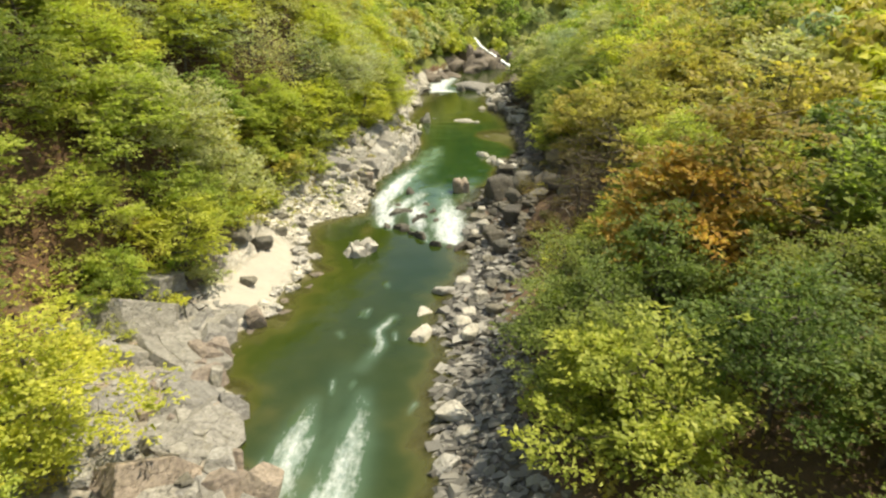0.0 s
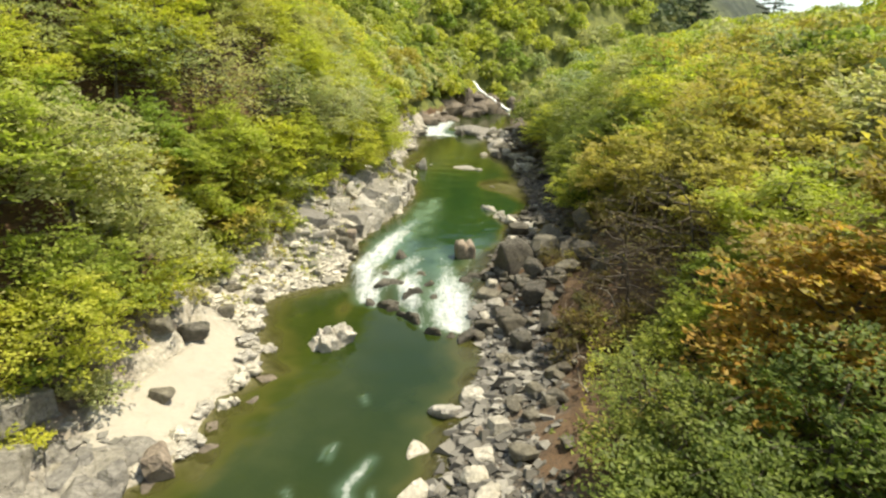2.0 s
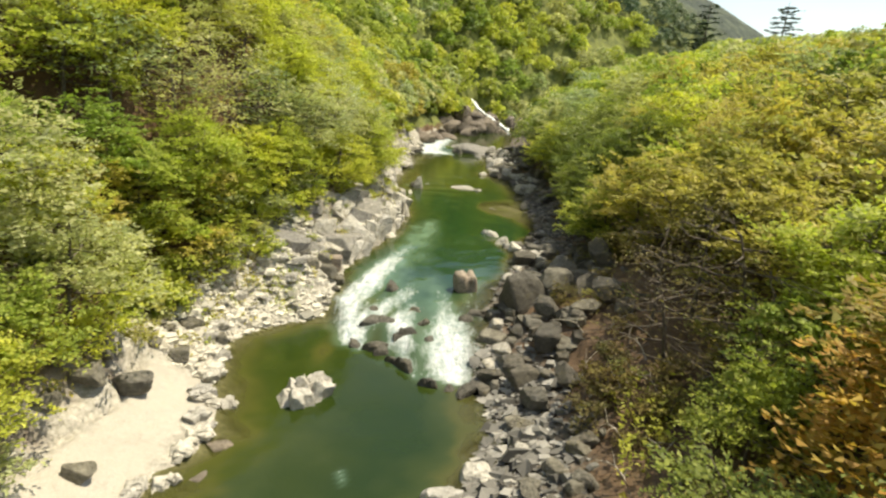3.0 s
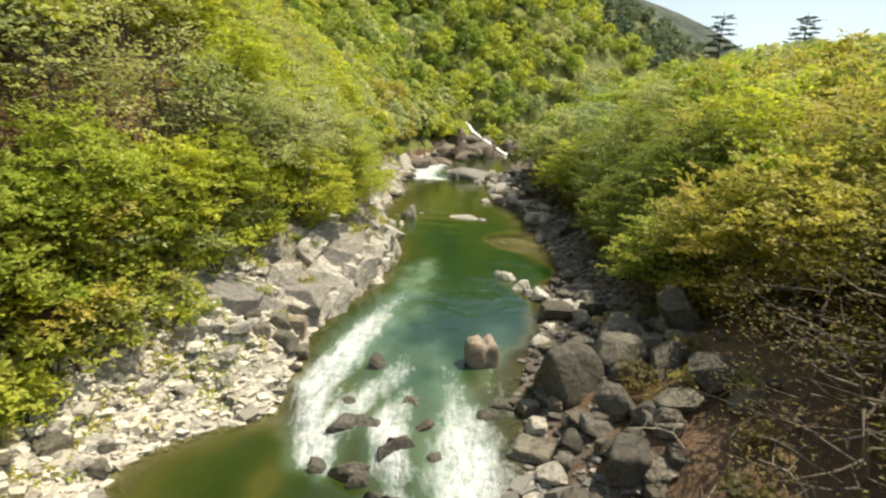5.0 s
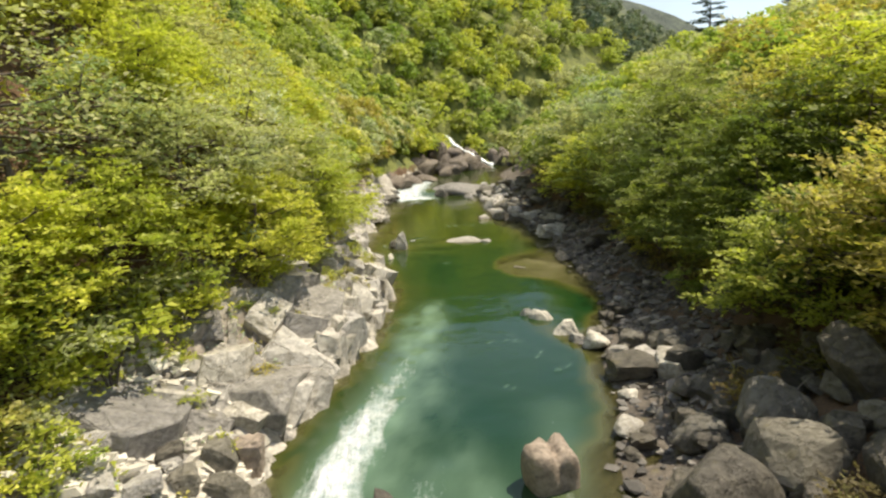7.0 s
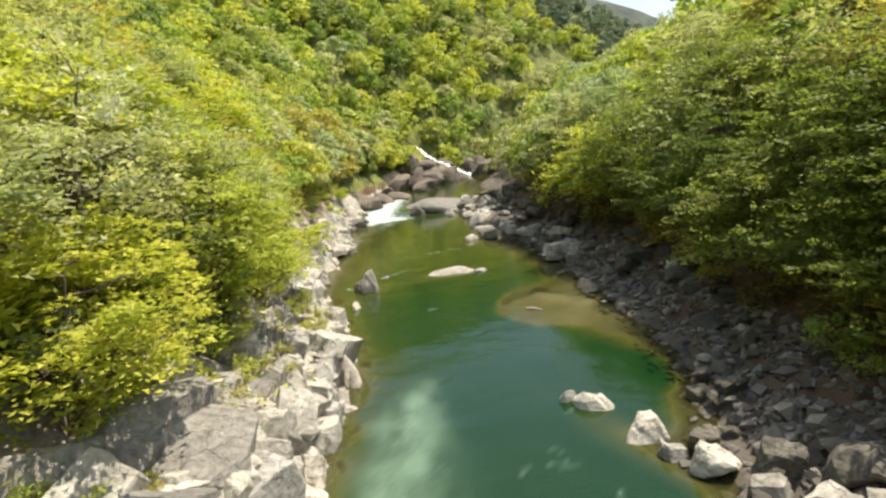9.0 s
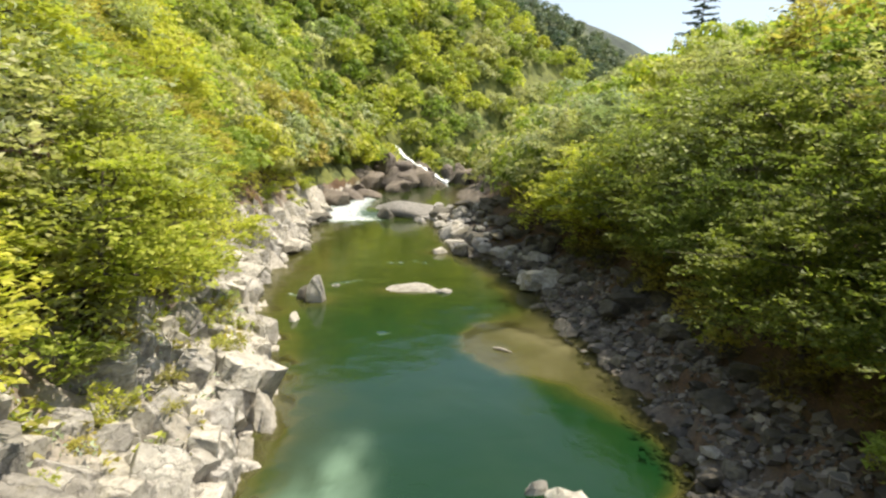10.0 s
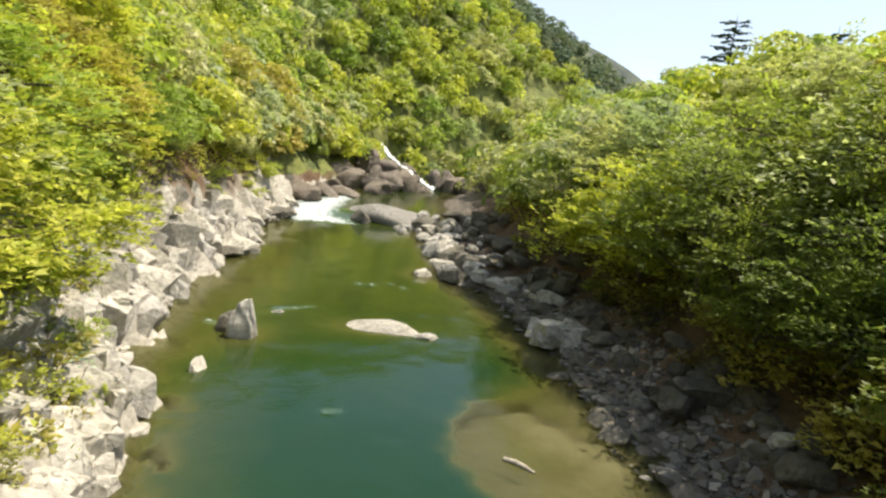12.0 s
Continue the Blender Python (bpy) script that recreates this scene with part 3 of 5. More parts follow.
def cut_block(r, half, bevel):
    """One joint block: a box trimmed by a few planes, its edges chipped."""
    bm = bmesh.new()
    bmesh.ops.create_cube(bm, size=2)
    for v in bm.verts:
        v.co = Vector([c * h for c, h in zip(v.co, half)])
    for k in range(10):
        n = Vector(r.normal(size=3)) if k < 7 else Vector(r.normal(size=3) * 0.25 + np.eye(3)[k % 3] * r.choice([-1, 1]))
        n.z = abs(n.z) if r.random() < 0.7 else n.z
        n.normalize()
        reach = sum(abs(c) * h for c, h in zip(n, half))
        cut = bmesh.ops.bisect_plane(bm, geom=bm.verts[:] + bm.edges[:] + bm.faces[:], plane_co=n * reach * r.uniform(0.5, 0.84), plane_no=n, clear_outer=True)
        edges = [e for e in cut["geom_cut"] if isinstance(e, bmesh.types.BMEdge)]
        if edges:
            bmesh.ops.edgenet_fill(bm, edges=edges)
    bmesh.ops.bevel(bm, geom=bm.edges[:], offset=bevel, segments=1, affect="EDGES")
    bmesh.ops.triangulate(bm, faces=bm.faces[:])
    bmesh.ops.subdivide_edges(bm, edges=[e for e in bm.edges if e.calc_length() > 0.42], cuts=1)
    bmesh.ops.triangulate(bm, faces=bm.faces[:])
    v = np.array([w.co[:] for w in bm.verts])
    f = np.array([[w.index for w in g.verts] for g in bm.faces])
    bm.free()
    h = fbm(v[:, 0] * 3.1 + v[:, 2] * 2.3, v[:, 1] * 3.1 - v[:, 2] * 1.9, int(r.integers(1000)))
    return v * (1 + (h - 0.5) * 0.2)[:, None], f


def crag_shape(r, pieces=9, core=(0.7, 0.7, 0.9), twist=0.25):
    """Bedrock: joint blocks grown together, stepped in height, all split along the same directions."""
    V, F, at = [], [], 0
    tilt = Euler(tuple(r.uniform(-0.25, 0.25, 3))).to_matrix()
    for k in range(pieces):
        c = np.array((r.uniform(-0.72, 0.72), r.uniform(-0.72, 0.72), 0.0)) if k else np.zeros(3)
        half = np.array((r.uniform(0.15, 0.5), r.uniform(0.2, 0.55), r.uniform(0.45, 1.0))) if k else np.array(core)
        c[2] = half[2] - 1.0 + r.uniform(-0.05, 0.1)
        v, f = cut_block(r, half, r.uniform(0.012, 0.035))
        v = v @ np.array((Euler((r.uniform(-twist, twist), r.uniform(-twist, twist), r.uniform(-0.5, 0.5))).to_matrix() @ tilt)).T + c
        V.append(v)
        F.append(f + at)
        at += len(v)
    v = np.vstack(V)
    return v / np.abs(v).max(0)[None], np.vstack(F)


def joint_block(r):
    """A block about 2 across, its corners and edges broken off, with sharp clean faces."""
    bm = bmesh.new()
    bmesh.ops.create_cube(bm, size=2)
    for k in range(9):
        n = Vector(r.normal(size=3) * 0.9 + np.array((r.choice([-1, 1]), r.choice([-1, 1]), r.choice([-0.3, 1.2]))))
        if k > 5:
            n = Vector(np.eye(3)[k % 3] * r.choice([-1, 1]) + r.normal(size=3) * 0.35)
        n.normalize()
        reach = abs(n.x) + abs(n.y) + abs(n.z)
        cut = bmesh.ops.bisect_plane(bm, geom=bm.verts[:] + bm.edges[:] + bm.faces[:], plane_co=n * reach * r.uniform(0.48, 0.86), plane_no=n, clear_outer=True)
        edges = [e for e in cut["geom_cut"] if isinstance(e, bmesh.types.BMEdge)]
        if edges:
            bmesh.ops.edgenet_fill(bm, edges=edges)
    bmesh.ops.bevel(bm, geom=bm.edges[:], offset=0.03, segments=1, affect="EDGES")
    bmesh.ops.triangulate(bm, faces=bm.faces[:])
    bmesh.ops.subdivide_edges(bm, edges=[e for e in bm.edges if e.calc_length() > 1.05], cuts=1)
    bmesh.ops.triangulate(bm, faces=bm.faces[:])
    v = np.array([w.co[:] for w in bm.verts])
    f = np.array([[w.index for w in g.verts] for g in bm.faces])
    bm.free()
    h = fbm(v[:, 0] * 1.9 + v[:, 2] * 1.3, v[:, 1] * 1.9 - v[:, 2] * 1.1, int(r.integers(1000)))
    v = v * (1 + (h - 0.5) * 0.34)[:, None]
    return v / np.abs(v).max(0)[None], f


rng = np.random.default_rng(4)
ROCKS = {}
for kind_, mat in (("pale", PALE_ROCK), ("grey", GREY_ROCK), ("dark", DARK_ROCK), ("tan", TAN_ROCK), ("white", WHITE_ROCK)):
    for size_, sub in (("large", 3), ("mid", 3), ("small", 2)):
        ROCKS[kind_, size_] = []
        for k in range(7):
            v, f = rock_shape(rng, sub, int(rng.integers(12, 19)), rng.uniform(18, 44))
            ROCKS[kind_, size_].append(mesh_of("rock", v, f, mat, False))
        ROCKS[kind_, size_ + "_block"] = []
        for k in range(5):
            v, f = rock_shape(rng, sub, 10, rng.uniform(18, 40), 1.0)
            ROCKS[kind_, size_ + "_block"].append(mesh_of("rock", v, f, mat, False))

for kind_, mat in (("pale", PALE_ROCK), ("grey", GREY_ROCK), ("tan", TAN_ROCK), ("dark", DARK_ROCK), ("white", WHITE_ROCK)):
    ROCKS[kind_, "crag"] = [mesh_of("crag", *crag_shape(rng, 11), mat) for k in range(6)]
    ROCKS[kind_, "far_crag"] = [mesh_of("crag", *crag_shape(rng, 4), mat) for k in range(5)]

for kind_, mat in (("grey", GREY_ROCK), ("dark", DARK_ROCK), ("tan", TAN_ROCK), ("brown", BROWN_ROCK)):
    ROCKS[kind_, "round"] = [mesh_of("rock", *rock_shape(rng, 4, 12, rng.uniform(9, 13), 1.0), mat, True) for k in range(4)]
ROCKS["white", "split"] = []
for k in range(6):
    v, f = rock_shape(rng, 3, 15, rng.uniform(20, 34))
    h = fbm(v[:, 0] * 1.6 + v[:, 2] * 1.2 + 9, v[:, 1] * 1.6 - v[:, 2] + 4 * k, 500 + k) - 0.5
    ROCKS["white", "split"].append(mesh_of("rock", v * (1 + 0.75 * h)[:, None], f, WHITE_ROCK))
v, f = rock_shape(np.random.default_rng(31), 4, 12, 10.0, 1.0)
groove = np.exp(-((v[:, 0] + 0.35 * v[:, 2] - 0.32) / 0.13) ** 2) * smooth(-0.5, 0.3, v[:, 2])
v = v * (1 - 0.3 * groove)[:, None] * np.stack([0.8 + 0.28 * smooth(-1, 0.5, v[:, 2]), np.ones(len(v)), np.ones(len(v))], 1)
ROCKS["tan", "cleft"] = [mesh_of("rock", v, f, TAN_ROCK, True)] * 3
ROCKS["slab", "hewn"] = [mesh_of("rock", *rock_shape(rng, 3, 17, rng.uniform(24, 40)), SLAB_ROCK) for k in range(3)]
for kind_, mat in (("grey", GREY_ROCK), ("dark", DARK_ROCK), ("tan", TAN_ROCK)):
    ROCKS[kind_, "hewn"] = [mesh_of("rock", *rock_shape(rng, 3, 17, rng.uniform(24, 40)), mat) for k in range(3)]
ROCKS["brown", "far_crag"] = [mesh_of("crag", *rock_shape(rng, 3, 14, rng.uniform(9, 18)), BROWN_ROCK) for k in range(6)]

TONE = {"slab": "mottled grey", "brown": "weathered brown", "white": "bright white", "pale": "pale cream-grey", "grey": "weathered grey", "dark": "dark grey", "tan": "pinkish tan"}


LOOSE = {}


def rock(x, y, sx, sy, top, tone="grey", turn=0.0, block=False, lean=0.0, label="", group="", over=None, loose=False):
    """A rock whose foot sinks into the ground and whose crown stands at that height over the water or the bank."""
    foot = ground_at(x, y)
    base = max(foot, float(level(np.array([x]), np.array([y]))[0])) if over is None else over
    foot -= 0.12 * max(sx, sy) ** 0.8
    high = (base + top - foot) / 2
    big = max(sx, sy)
    key = (tone, ("large" if big > 2.2 else "mid" if big > 0.9 else "small") + ("_block" if block else ""))
    if block == 2:
        key = (tone, "crag")
    if block == 3:
        key = (tone, "round")
    if block == 4:
        key = (tone, "hewn")
    if block == 6:
        key = (tone, "cleft")
    if block == 5:
        key = (tone, "split")
    me = ROCKS[key][int(rng.integers(len(ROCKS[key])))]
    m = Matrix.Translation((x, y, foot + high)) @ Euler((radians(lean), 0, radians(turn))).to_matrix().to_4x4() @ Matrix.Diagonal((sx / 2, sy / 2, high, 1))
    if loose:
        LOOSE.setdefault(tone, []).append((me, m))
        return None
    ob = new("boulder", me)
    ob.matrix_world = m
    return tagged(ob, label or TONE[tone] + (" angular block of stone" if block else " worn boulder") + " on the river bank", "boulder", group)


def crag(x, y, sx, sy, top, tone, turn, label, group, base, size=2.3):
    """A jointed outcrop: a few great blocks of bedrock grown together, each its own height and tilt."""
    ob = new("rock_crag")
    ob.location = (x, y, base)
    nx, ny = max(1, round(sx / size)), max(1, round(sy / size))
    if nx * ny == 1:
        ny = 2
    c, s = math.cos(radians(turn)), math.sin(radians(turn))
    for i in range(nx):
        for j in range(ny):
            u, v = ((i + 0.5) / nx - 0.5) * sx + rng.uniform(-0.2, 0.2) * size, ((j + 0.5) / ny - 0.5) * sy + rng.uniform(-0.2, 0.2) * size
            bx, by = x + u * c - v * s, y + u * s + v * c
            foot = min(ground_at(bx, by), base) - 0.35
            edge = max(abs(u) / (sx / 2), abs(v) / (sy / 2))
            high = max((base + top * rng.uniform(0.65, 1.1) * (1.08 - 0.25 * edge * edge) - foot) / 2, 0.35)
            key = (tone, "crag" if y < 100 else "far_crag")
            o = new("rock_block", ROCKS[key][int(rng.integers(len(ROCKS[key])))])
            o.parent = ob
            o.matrix_parent_inverse = Matrix.Translation((-x, -y, -base))
            o.matrix_basis = (Matrix.Translation((bx, by, foot + high)) @ Euler((radians(rng.uniform(-19, 19)), radians(rng.uniform(-19, 19)), radians(turn + rng.uniform(-30, 30)))).to_matrix().to_4x4()
                              @ Matrix.Diagonal((sx / nx * rng.uniform(0.62, 0.85), sy / ny * rng.uniform(0.62, 0.85), high, 1)))
    return tagged(ob, label or TONE[tone] + " jointed rock standing in the water", "rock", group)


# rocks that stand out, downstream to upstream: x, y, width, length, height over water or bank, tone, turn, angular
for x, y, sx, sy, top, tone, turn, block in (
        (-11.8, 47.9, 0.7, 0.6, 0.4, "pale", 0, False),
        (0.4, 42.2, 2.3, 1.6, 0.7, "white", 20, False), (-1.1, 38.9, 2.3, 1.6, 0.6, "white", 30, False), (-0.9, 35.4, 1.8, 2.4, 0.9, "white", -15, False),
        (1.5, 26.6, 2.3, 2.0, 1.0, "white", 0, False), (2.0, 24.8, 1.7, 1.4, 0.9, "pale", 40, False), (1.2, 22.8, 1.6, 1.3, 0.8, "white", 10, False),
        (1.8, 36.2, 1.6, 1.4, 0.9, "white", 0, False), (2.4, 34.8, 1.6, 1.4, 0.9, "white", 50, False), (2.3, 37.8, 1.3, 1.1, 0.9, "white", 0, True),
        (2.2, 40.0, 0.8, 0.9, 0.6, "tan", 0, False), (2.0, 43.8, 2.0, 1.4, 0.7, "white", 0, True),
        (1.4, 65.0, 2.2, 1.8, 1.9, "tan", 8, 6), (-4.6, 64.2, 1.6, 1.3, 0.75, "dark", 0, False),
        (-2.6, 60.4, 1.3, 0.9, 0.3, "grey", 0, False), (-4.6, 58.6, 1.6, 1.2, 0.35, "grey", 20, False), (-4.8, 56.0, 2.0, 1.3, 0.6, "dark", 10, False),
        (-2.4, 53.9, 2.2, 1.6, 0.7, "dark", -20, False), (-0.8, 52.0, 1.8, 1.2, 0.6, "dark", 15, False), (1.4, 51.4, 2.0, 1.4, 0.8, "dark", 60, False), (-1.9, 58.4, 1.3, 1.0, 0.5, "dark", 40, False), (-2.1, 60.8, 1.6, 1.2, 0.5, "grey", 10, False), (1.6, 59.6, 1.5, 1.1, 0.5, "dark", 0, False), (2.8, 57.6, 1.2, 0.9, 0.3, "dark", 30, True), (-4.4, 55.6, 1.4, 1.2, 0.5, "dark", 60, False),
        (5.3, 61.0, 4.4, 4.0, 2.9, "dark", 25, 3), (7.9, 61.6, 2.8, 3.2, 2.2, "grey", 40, 4), (7.2, 57.9, 2.4, 2.0, 1.7, "dark", 10, 4), (9.9, 60.4, 2.2, 2.6, 1.7, "dark", -20, 4), (9.2, 64.6, 3.2, 2.8, 2.2, "grey", 15, 4), (12.3, 64.6, 3.4, 2.8, 2.4, "dark", 70, 4), (11.2, 57.6, 3.0, 2.4, 1.7, "dark", 30, 4), (6.9, 65.8, 2.6, 2.0, 1.3, "grey", 0, 4),
        (3.0, 53.0, 1.8, 1.6, 1.0, "dark", 0, False), (4.8, 52.0, 3.0, 2.2, 1.4, "dark", 25, 3), (6.6, 54.6, 2.4, 2.0, 1.6, "dark", 70, 3),
        (5.4, 49.6, 1.8, 1.6, 1.1, "grey", 0, True), (7.4, 51.0, 1.8, 2.2, 1.4, "dark", 30, False), (9.4, 57.0, 2.4, 2.0, 1.2, "grey", 15, False),
        (10.2, 62.6, 2.6, 2.2, 1.5, "dark", 60, 2), (11.4, 68.0, 3.0, 2.6, 1.6, "dark", 20, 2), (12.4, 71.5, 2.4, 2.2, 1.3, "dark", 0, 2),
        (4.9, 81.8, 2.9, 1.4, 0.75, "white", -35, 5), (5.8, 79.4, 2.3, 2.0, 1.1, "white", 10, 5), (6.4, 76.9, 1.8, 1.6, 1.0, "white", 30, 5), (5.9, 78.0, 1.0, 0.8, 0.5, "pale", 0, True), (3.7, 83.0, 1.3, 0.9, 0.5, "white", 20, False), (7.4, 75.0, 1.3, 1.2, 0.8, "pale", 60, True), (8.0, 73.4, 1.6, 1.4, 0.9, "white", 20, True), (9.0, 72.2, 2.0, 1.6, 1.0, "pale", 70, True),
        (7.4, 78.2, 0.9, 0.8, 0.6, "grey", 0, False), (8.3, 76.0, 1.3, 1.5, 1.0, "grey", 50, True), (9.4, 74.6, 1.8, 2.0, 1.2, "grey", 20, False),
        (-5.3, 105.5, 1.8, 1.6, 2.3, "white", 25, 5), (-6.4, 106.4, 1.3, 1.2, 0.9, "grey", 30, False), (-4.3, 109.6, 1.9, 0.7, 0.4, "white", 10, 5), (-6.2, 101.3, 1.2, 0.7, 0.5, "white", 40, 5),
        (1.0, 108.2, 5.6, 1.8, 0.42, "pale", -8, False), (3.4, 107.7, 2.2, 1.3, 0.3, "pale", 5, False), (11.2, 107.9, 4.2, 3.2, 1.6, "pale", 15, 2), (12.9, 106.2, 1.6, 1.3, 0.8, "grey", 0, False),
        (10.2, 97.6, 1.9, 1.2, 0.45, "grey", 10, False), (12.4, 100.0, 1.6, 1.4, 0.6, "grey", 40, False), (14.0, 94.8, 1.2, 0.8, 0.4, "grey", 0, True),
        (9.6, 103.5, 1.5, 0.8, 0.25, "grey", 0, False), (10.8, 92.6, 1.2, 0.9, 0.4, "grey", 15, True),
        (5.2, 122.4, 1.5, 2.2, 0.6, "pale", -20, False), (7.2, 125.0, 2.6, 2.0, 0.9, "pale", 0, True), (8.6, 128.0, 2.4, 2.2, 1.0, "pale", 40, False),
        (10.6, 125.5, 2.2, 1.8, 1.0, "pale", 15, False), (9.4, 131.5, 2.4, 1.8, 1.1, "grey", 60, True), (7.4, 134.5, 2.2, 2.2, 1.0, "pale", 0, False),
        (11.4, 136.0, 2.6, 2.0, 1.2, "grey", 20, False), (7.0, 139.5, 2.4, 2.0, 1.0, "pale", 80, False), (9.8, 142.0, 2.4, 2.6, 1.1, "grey", 10, True),
        (8.2, 147.0, 6.0, 5.0, 1.8, "grey", 10, False), (0.6, 147.6, 3.4, 3.0, 1.3, "grey", 20, False),
        (12.5, 150.0, 4.0, 4.0, 1.8, "dark", 0, False),
        (-9.9, 66.9, 1.2, 1.2, 1.7, "tan", 20, True), (-10.9, 66.0, 1.7, 1.4, 1.0, "grey", 0, True), (-11.3, 64.4, 1.3, 1.3, 0.9, "grey", 30, True),
        (-10.2, 64.4, 1.5, 1.6, 1.2, "grey", 65, True), (-9.4, 65.2, 1.2, 1.2, 0.7, "grey", 10, True), (-12.4, 65.4, 1.2, 1.2, 0.9, "dark", 30, True),
        (-9.3, 63.4, 0.9, 0.8, 0.5, "dark", 0, False), (-16.3, 46.2, 2.5, 2.0, 1.3, "grey", 20, False), (-17.6, 45.0, 1.5, 1.5, 0.9, "grey", 0, True),
        (-15.6, 40.6, 1.5, 1.4, 0.9, "grey", 0, False), (-13.6, 48.4, 1.8, 1.6, 0.9, "white", 40, 2), (-12.9, 46.2, 1.5, 1.5, 0.7, "white", 10, 2), (-14.0, 50.6, 2.0, 1.6, 0.8, "white", 70, 2),
        (-12.6, 43.6, 1.2, 1.6, 0.5, "white", 20, 2), (-13.4, 41.2, 1.0, 1.4, 0.45, "white", 0, 2), (-13.6, 38.4, 1.1, 1.5, 0.45, "white", 40, 2), (-14.4, 35.6, 1.3, 1.2, 0.5, "white", 0, 2),
        (-18.4, 43.0, 1.6, 1.2, 0.7, "grey", 60, True), (-18.6, 47.4, 1.4, 1.6, 0.8, "grey", 15, True), (-17.8, 40.0, 1.2, 1.0, 0.6, "pale", 15, True),
        (-5.3, 58.9, 2.6, 1.5, 0.55, "grey", 20, 4), (-3.2, 56.9, 2.4, 1.5, 0.6, "dark", -10, 4), (-1.9, 60.9, 1.9, 1.2, 0.35, "grey", 0, 4), (2.4, 60.6, 1.8, 1.2, 0.4, "dark", 30, 4), (-6.3, 56.5, 1.6, 1.1, 0.4, "dark", 20, False), (-3.4, 54.6, 1.5, 1.1, 0.45, "dark", 0, False), (-0.9, 52.2, 1.6, 1.2, 0.45, "dark", 40, False), (0.3, 51.5, 1.3, 0.9, 0.35, "dark", 0, False),
        (2.5, 51.6, 1.4, 1.2, 0.6, "dark", 20, False), (-2.9, 57.2, 1.1, 0.9, 0.3, "dark", 0, False), (-1.2, 56.2, 0.9, 0.8, 0.3, "grey", 30, False), (-5.6, 60.6, 1.0, 0.8, 0.25, "dark", 0, False),
        (-11.8, 22.6, 0.8, 0.7, 0.5, "pale", 0, False)):
    tone_words = TONE[tone]
    rock(x, y, sx, sy, top, tone, turn, block, label=tone_words + (" angular block of stone" if block in (1, 2) else " worn boulder") + " in the river")

islet = new("rock_islet", mesh_of("rock_islet", *crag_shape(np.random.default_rng(12), 34, (0.5, 0.5, 0.8), 0.6), WHITE_ROCK))
islet.matrix_world = pose(-8.0, 49.6, -1.75, 0, 0, 25) @ Matrix.Diagonal((1.9, 1.9, 2.35, 1))
tagged(islet, "bright white jointed rock islet in the green pool", "rock")

slab = new("rock_slab", mesh_of("rock_slab", *rock_shape(np.random.default_rng(8), 5, 16, 9.0), SLAB_ROCK, True))
slab.matrix_world = pose(4.4, 150.2, 0.2, 3, 3, -12) @ Matrix.Diagonal((7.2, 4.8, 2.0, 1))
tagged(slab, "long rounded grey rock slab beside the weir", "rock")

# the left cliff: bedrock split into blocks along the same three directions
JOINTED = {k: [mesh_of("rock_block", *joint_block(rng), mat) for _ in range(14)] for k, mat in (("pale", PALE_ROCK), ("slab", SLAB_ROCK), ("white", WHITE_ROCK), ("tan", TAN_ROCK))}


def ledge(y0, y1, rows, tones=None, label="pale jointed bedrock cliff with clean broken faces at the water", group="crags of the bank"):
    """A stretch of the cliff: blocks in rows along the bank, large behind and small at the water."""
    ym = (y0 + y1) / 2
    ob = new("rock_crag")
    ob.location = (float(LEFT(ym)) - 1.5, ym, 0)
    for depth, size, lift, step in rows:
        for y in np.arange(y0, y1, step):
            yy = float(y) + rng.uniform(-0.35, 0.35) * step
            d = depth + rng.uniform(-0.45, 0.45) * size
            x = float(LEFT(yy)) - d
            slant = math.degrees(math.atan2(float(LEFT(yy + 2)) - float(LEFT(yy - 2)), 4))
            grow = float(np.clip(rng.lognormal(0, 0.38), 0.5, 1.9))
            hx, hy, hz = size * grow * rng.uniform(0.42, 0.75), size * grow * rng.uniform(0.55, 1.0), size * rng.uniform(0.4, 0.62) * (0.5 + 0.5 * grow) + 0.3
            tone = ("white" if rng.random() < 0.68 else "pale") if d < 1.9 else ("slab" if rng.random() < (0.75 if yy < 79 else 0.1) else "pale")
            if tones:
                tone = tones[int(rng.integers(len(tones)))]
            o = new("rock_block", JOINTED[tone][int(rng.integers(14))])
            o.parent = ob
            o.matrix_parent_inverse = Matrix.Translation(-ob.location)
            z = max(ground_at(x, yy), -0.5) + lift * rng.uniform(0.2, 1.0) - hz
            o.matrix_basis = (Matrix.Translation((x, yy, z)) @ Euler((radians(-14 + rng.normal(0, 10)), radians(12 + rng.normal(0, 11)), radians(-slant * 0.7 + 14 + rng.normal(0, 26)))).to_matrix().to_4x4()
                              @ Matrix.Diagonal((hx, hy, hz, 1)))
    return tagged(ob, label, "rock", group)


for y0 in np.arange(67, 104, 4.6):
    y0 = float(y0)
    big = 1.4 if y0 < 79 else 1.0 if y0 < 88 else 0.75
    ledge(y0, y0 + 4.6, [(0.2, 0.8 * big, 0.6, 0.8), (0.9, 1.05 * big, 0.6, 1.0), (1.9, 1.4 * big, 0.5, 1.3), (3.1, 1.6 * big, 0.45, 1.7), (4.4, 1.7 * big, 0.5, 2.0), (0.5, 0.5, 0.6, 0.62), (1.4, 0.55, 0.6, 0.62), (2.5, 0.6, 0.55, 0.75), (3.7, 0.65, 0.55, 0.9)])
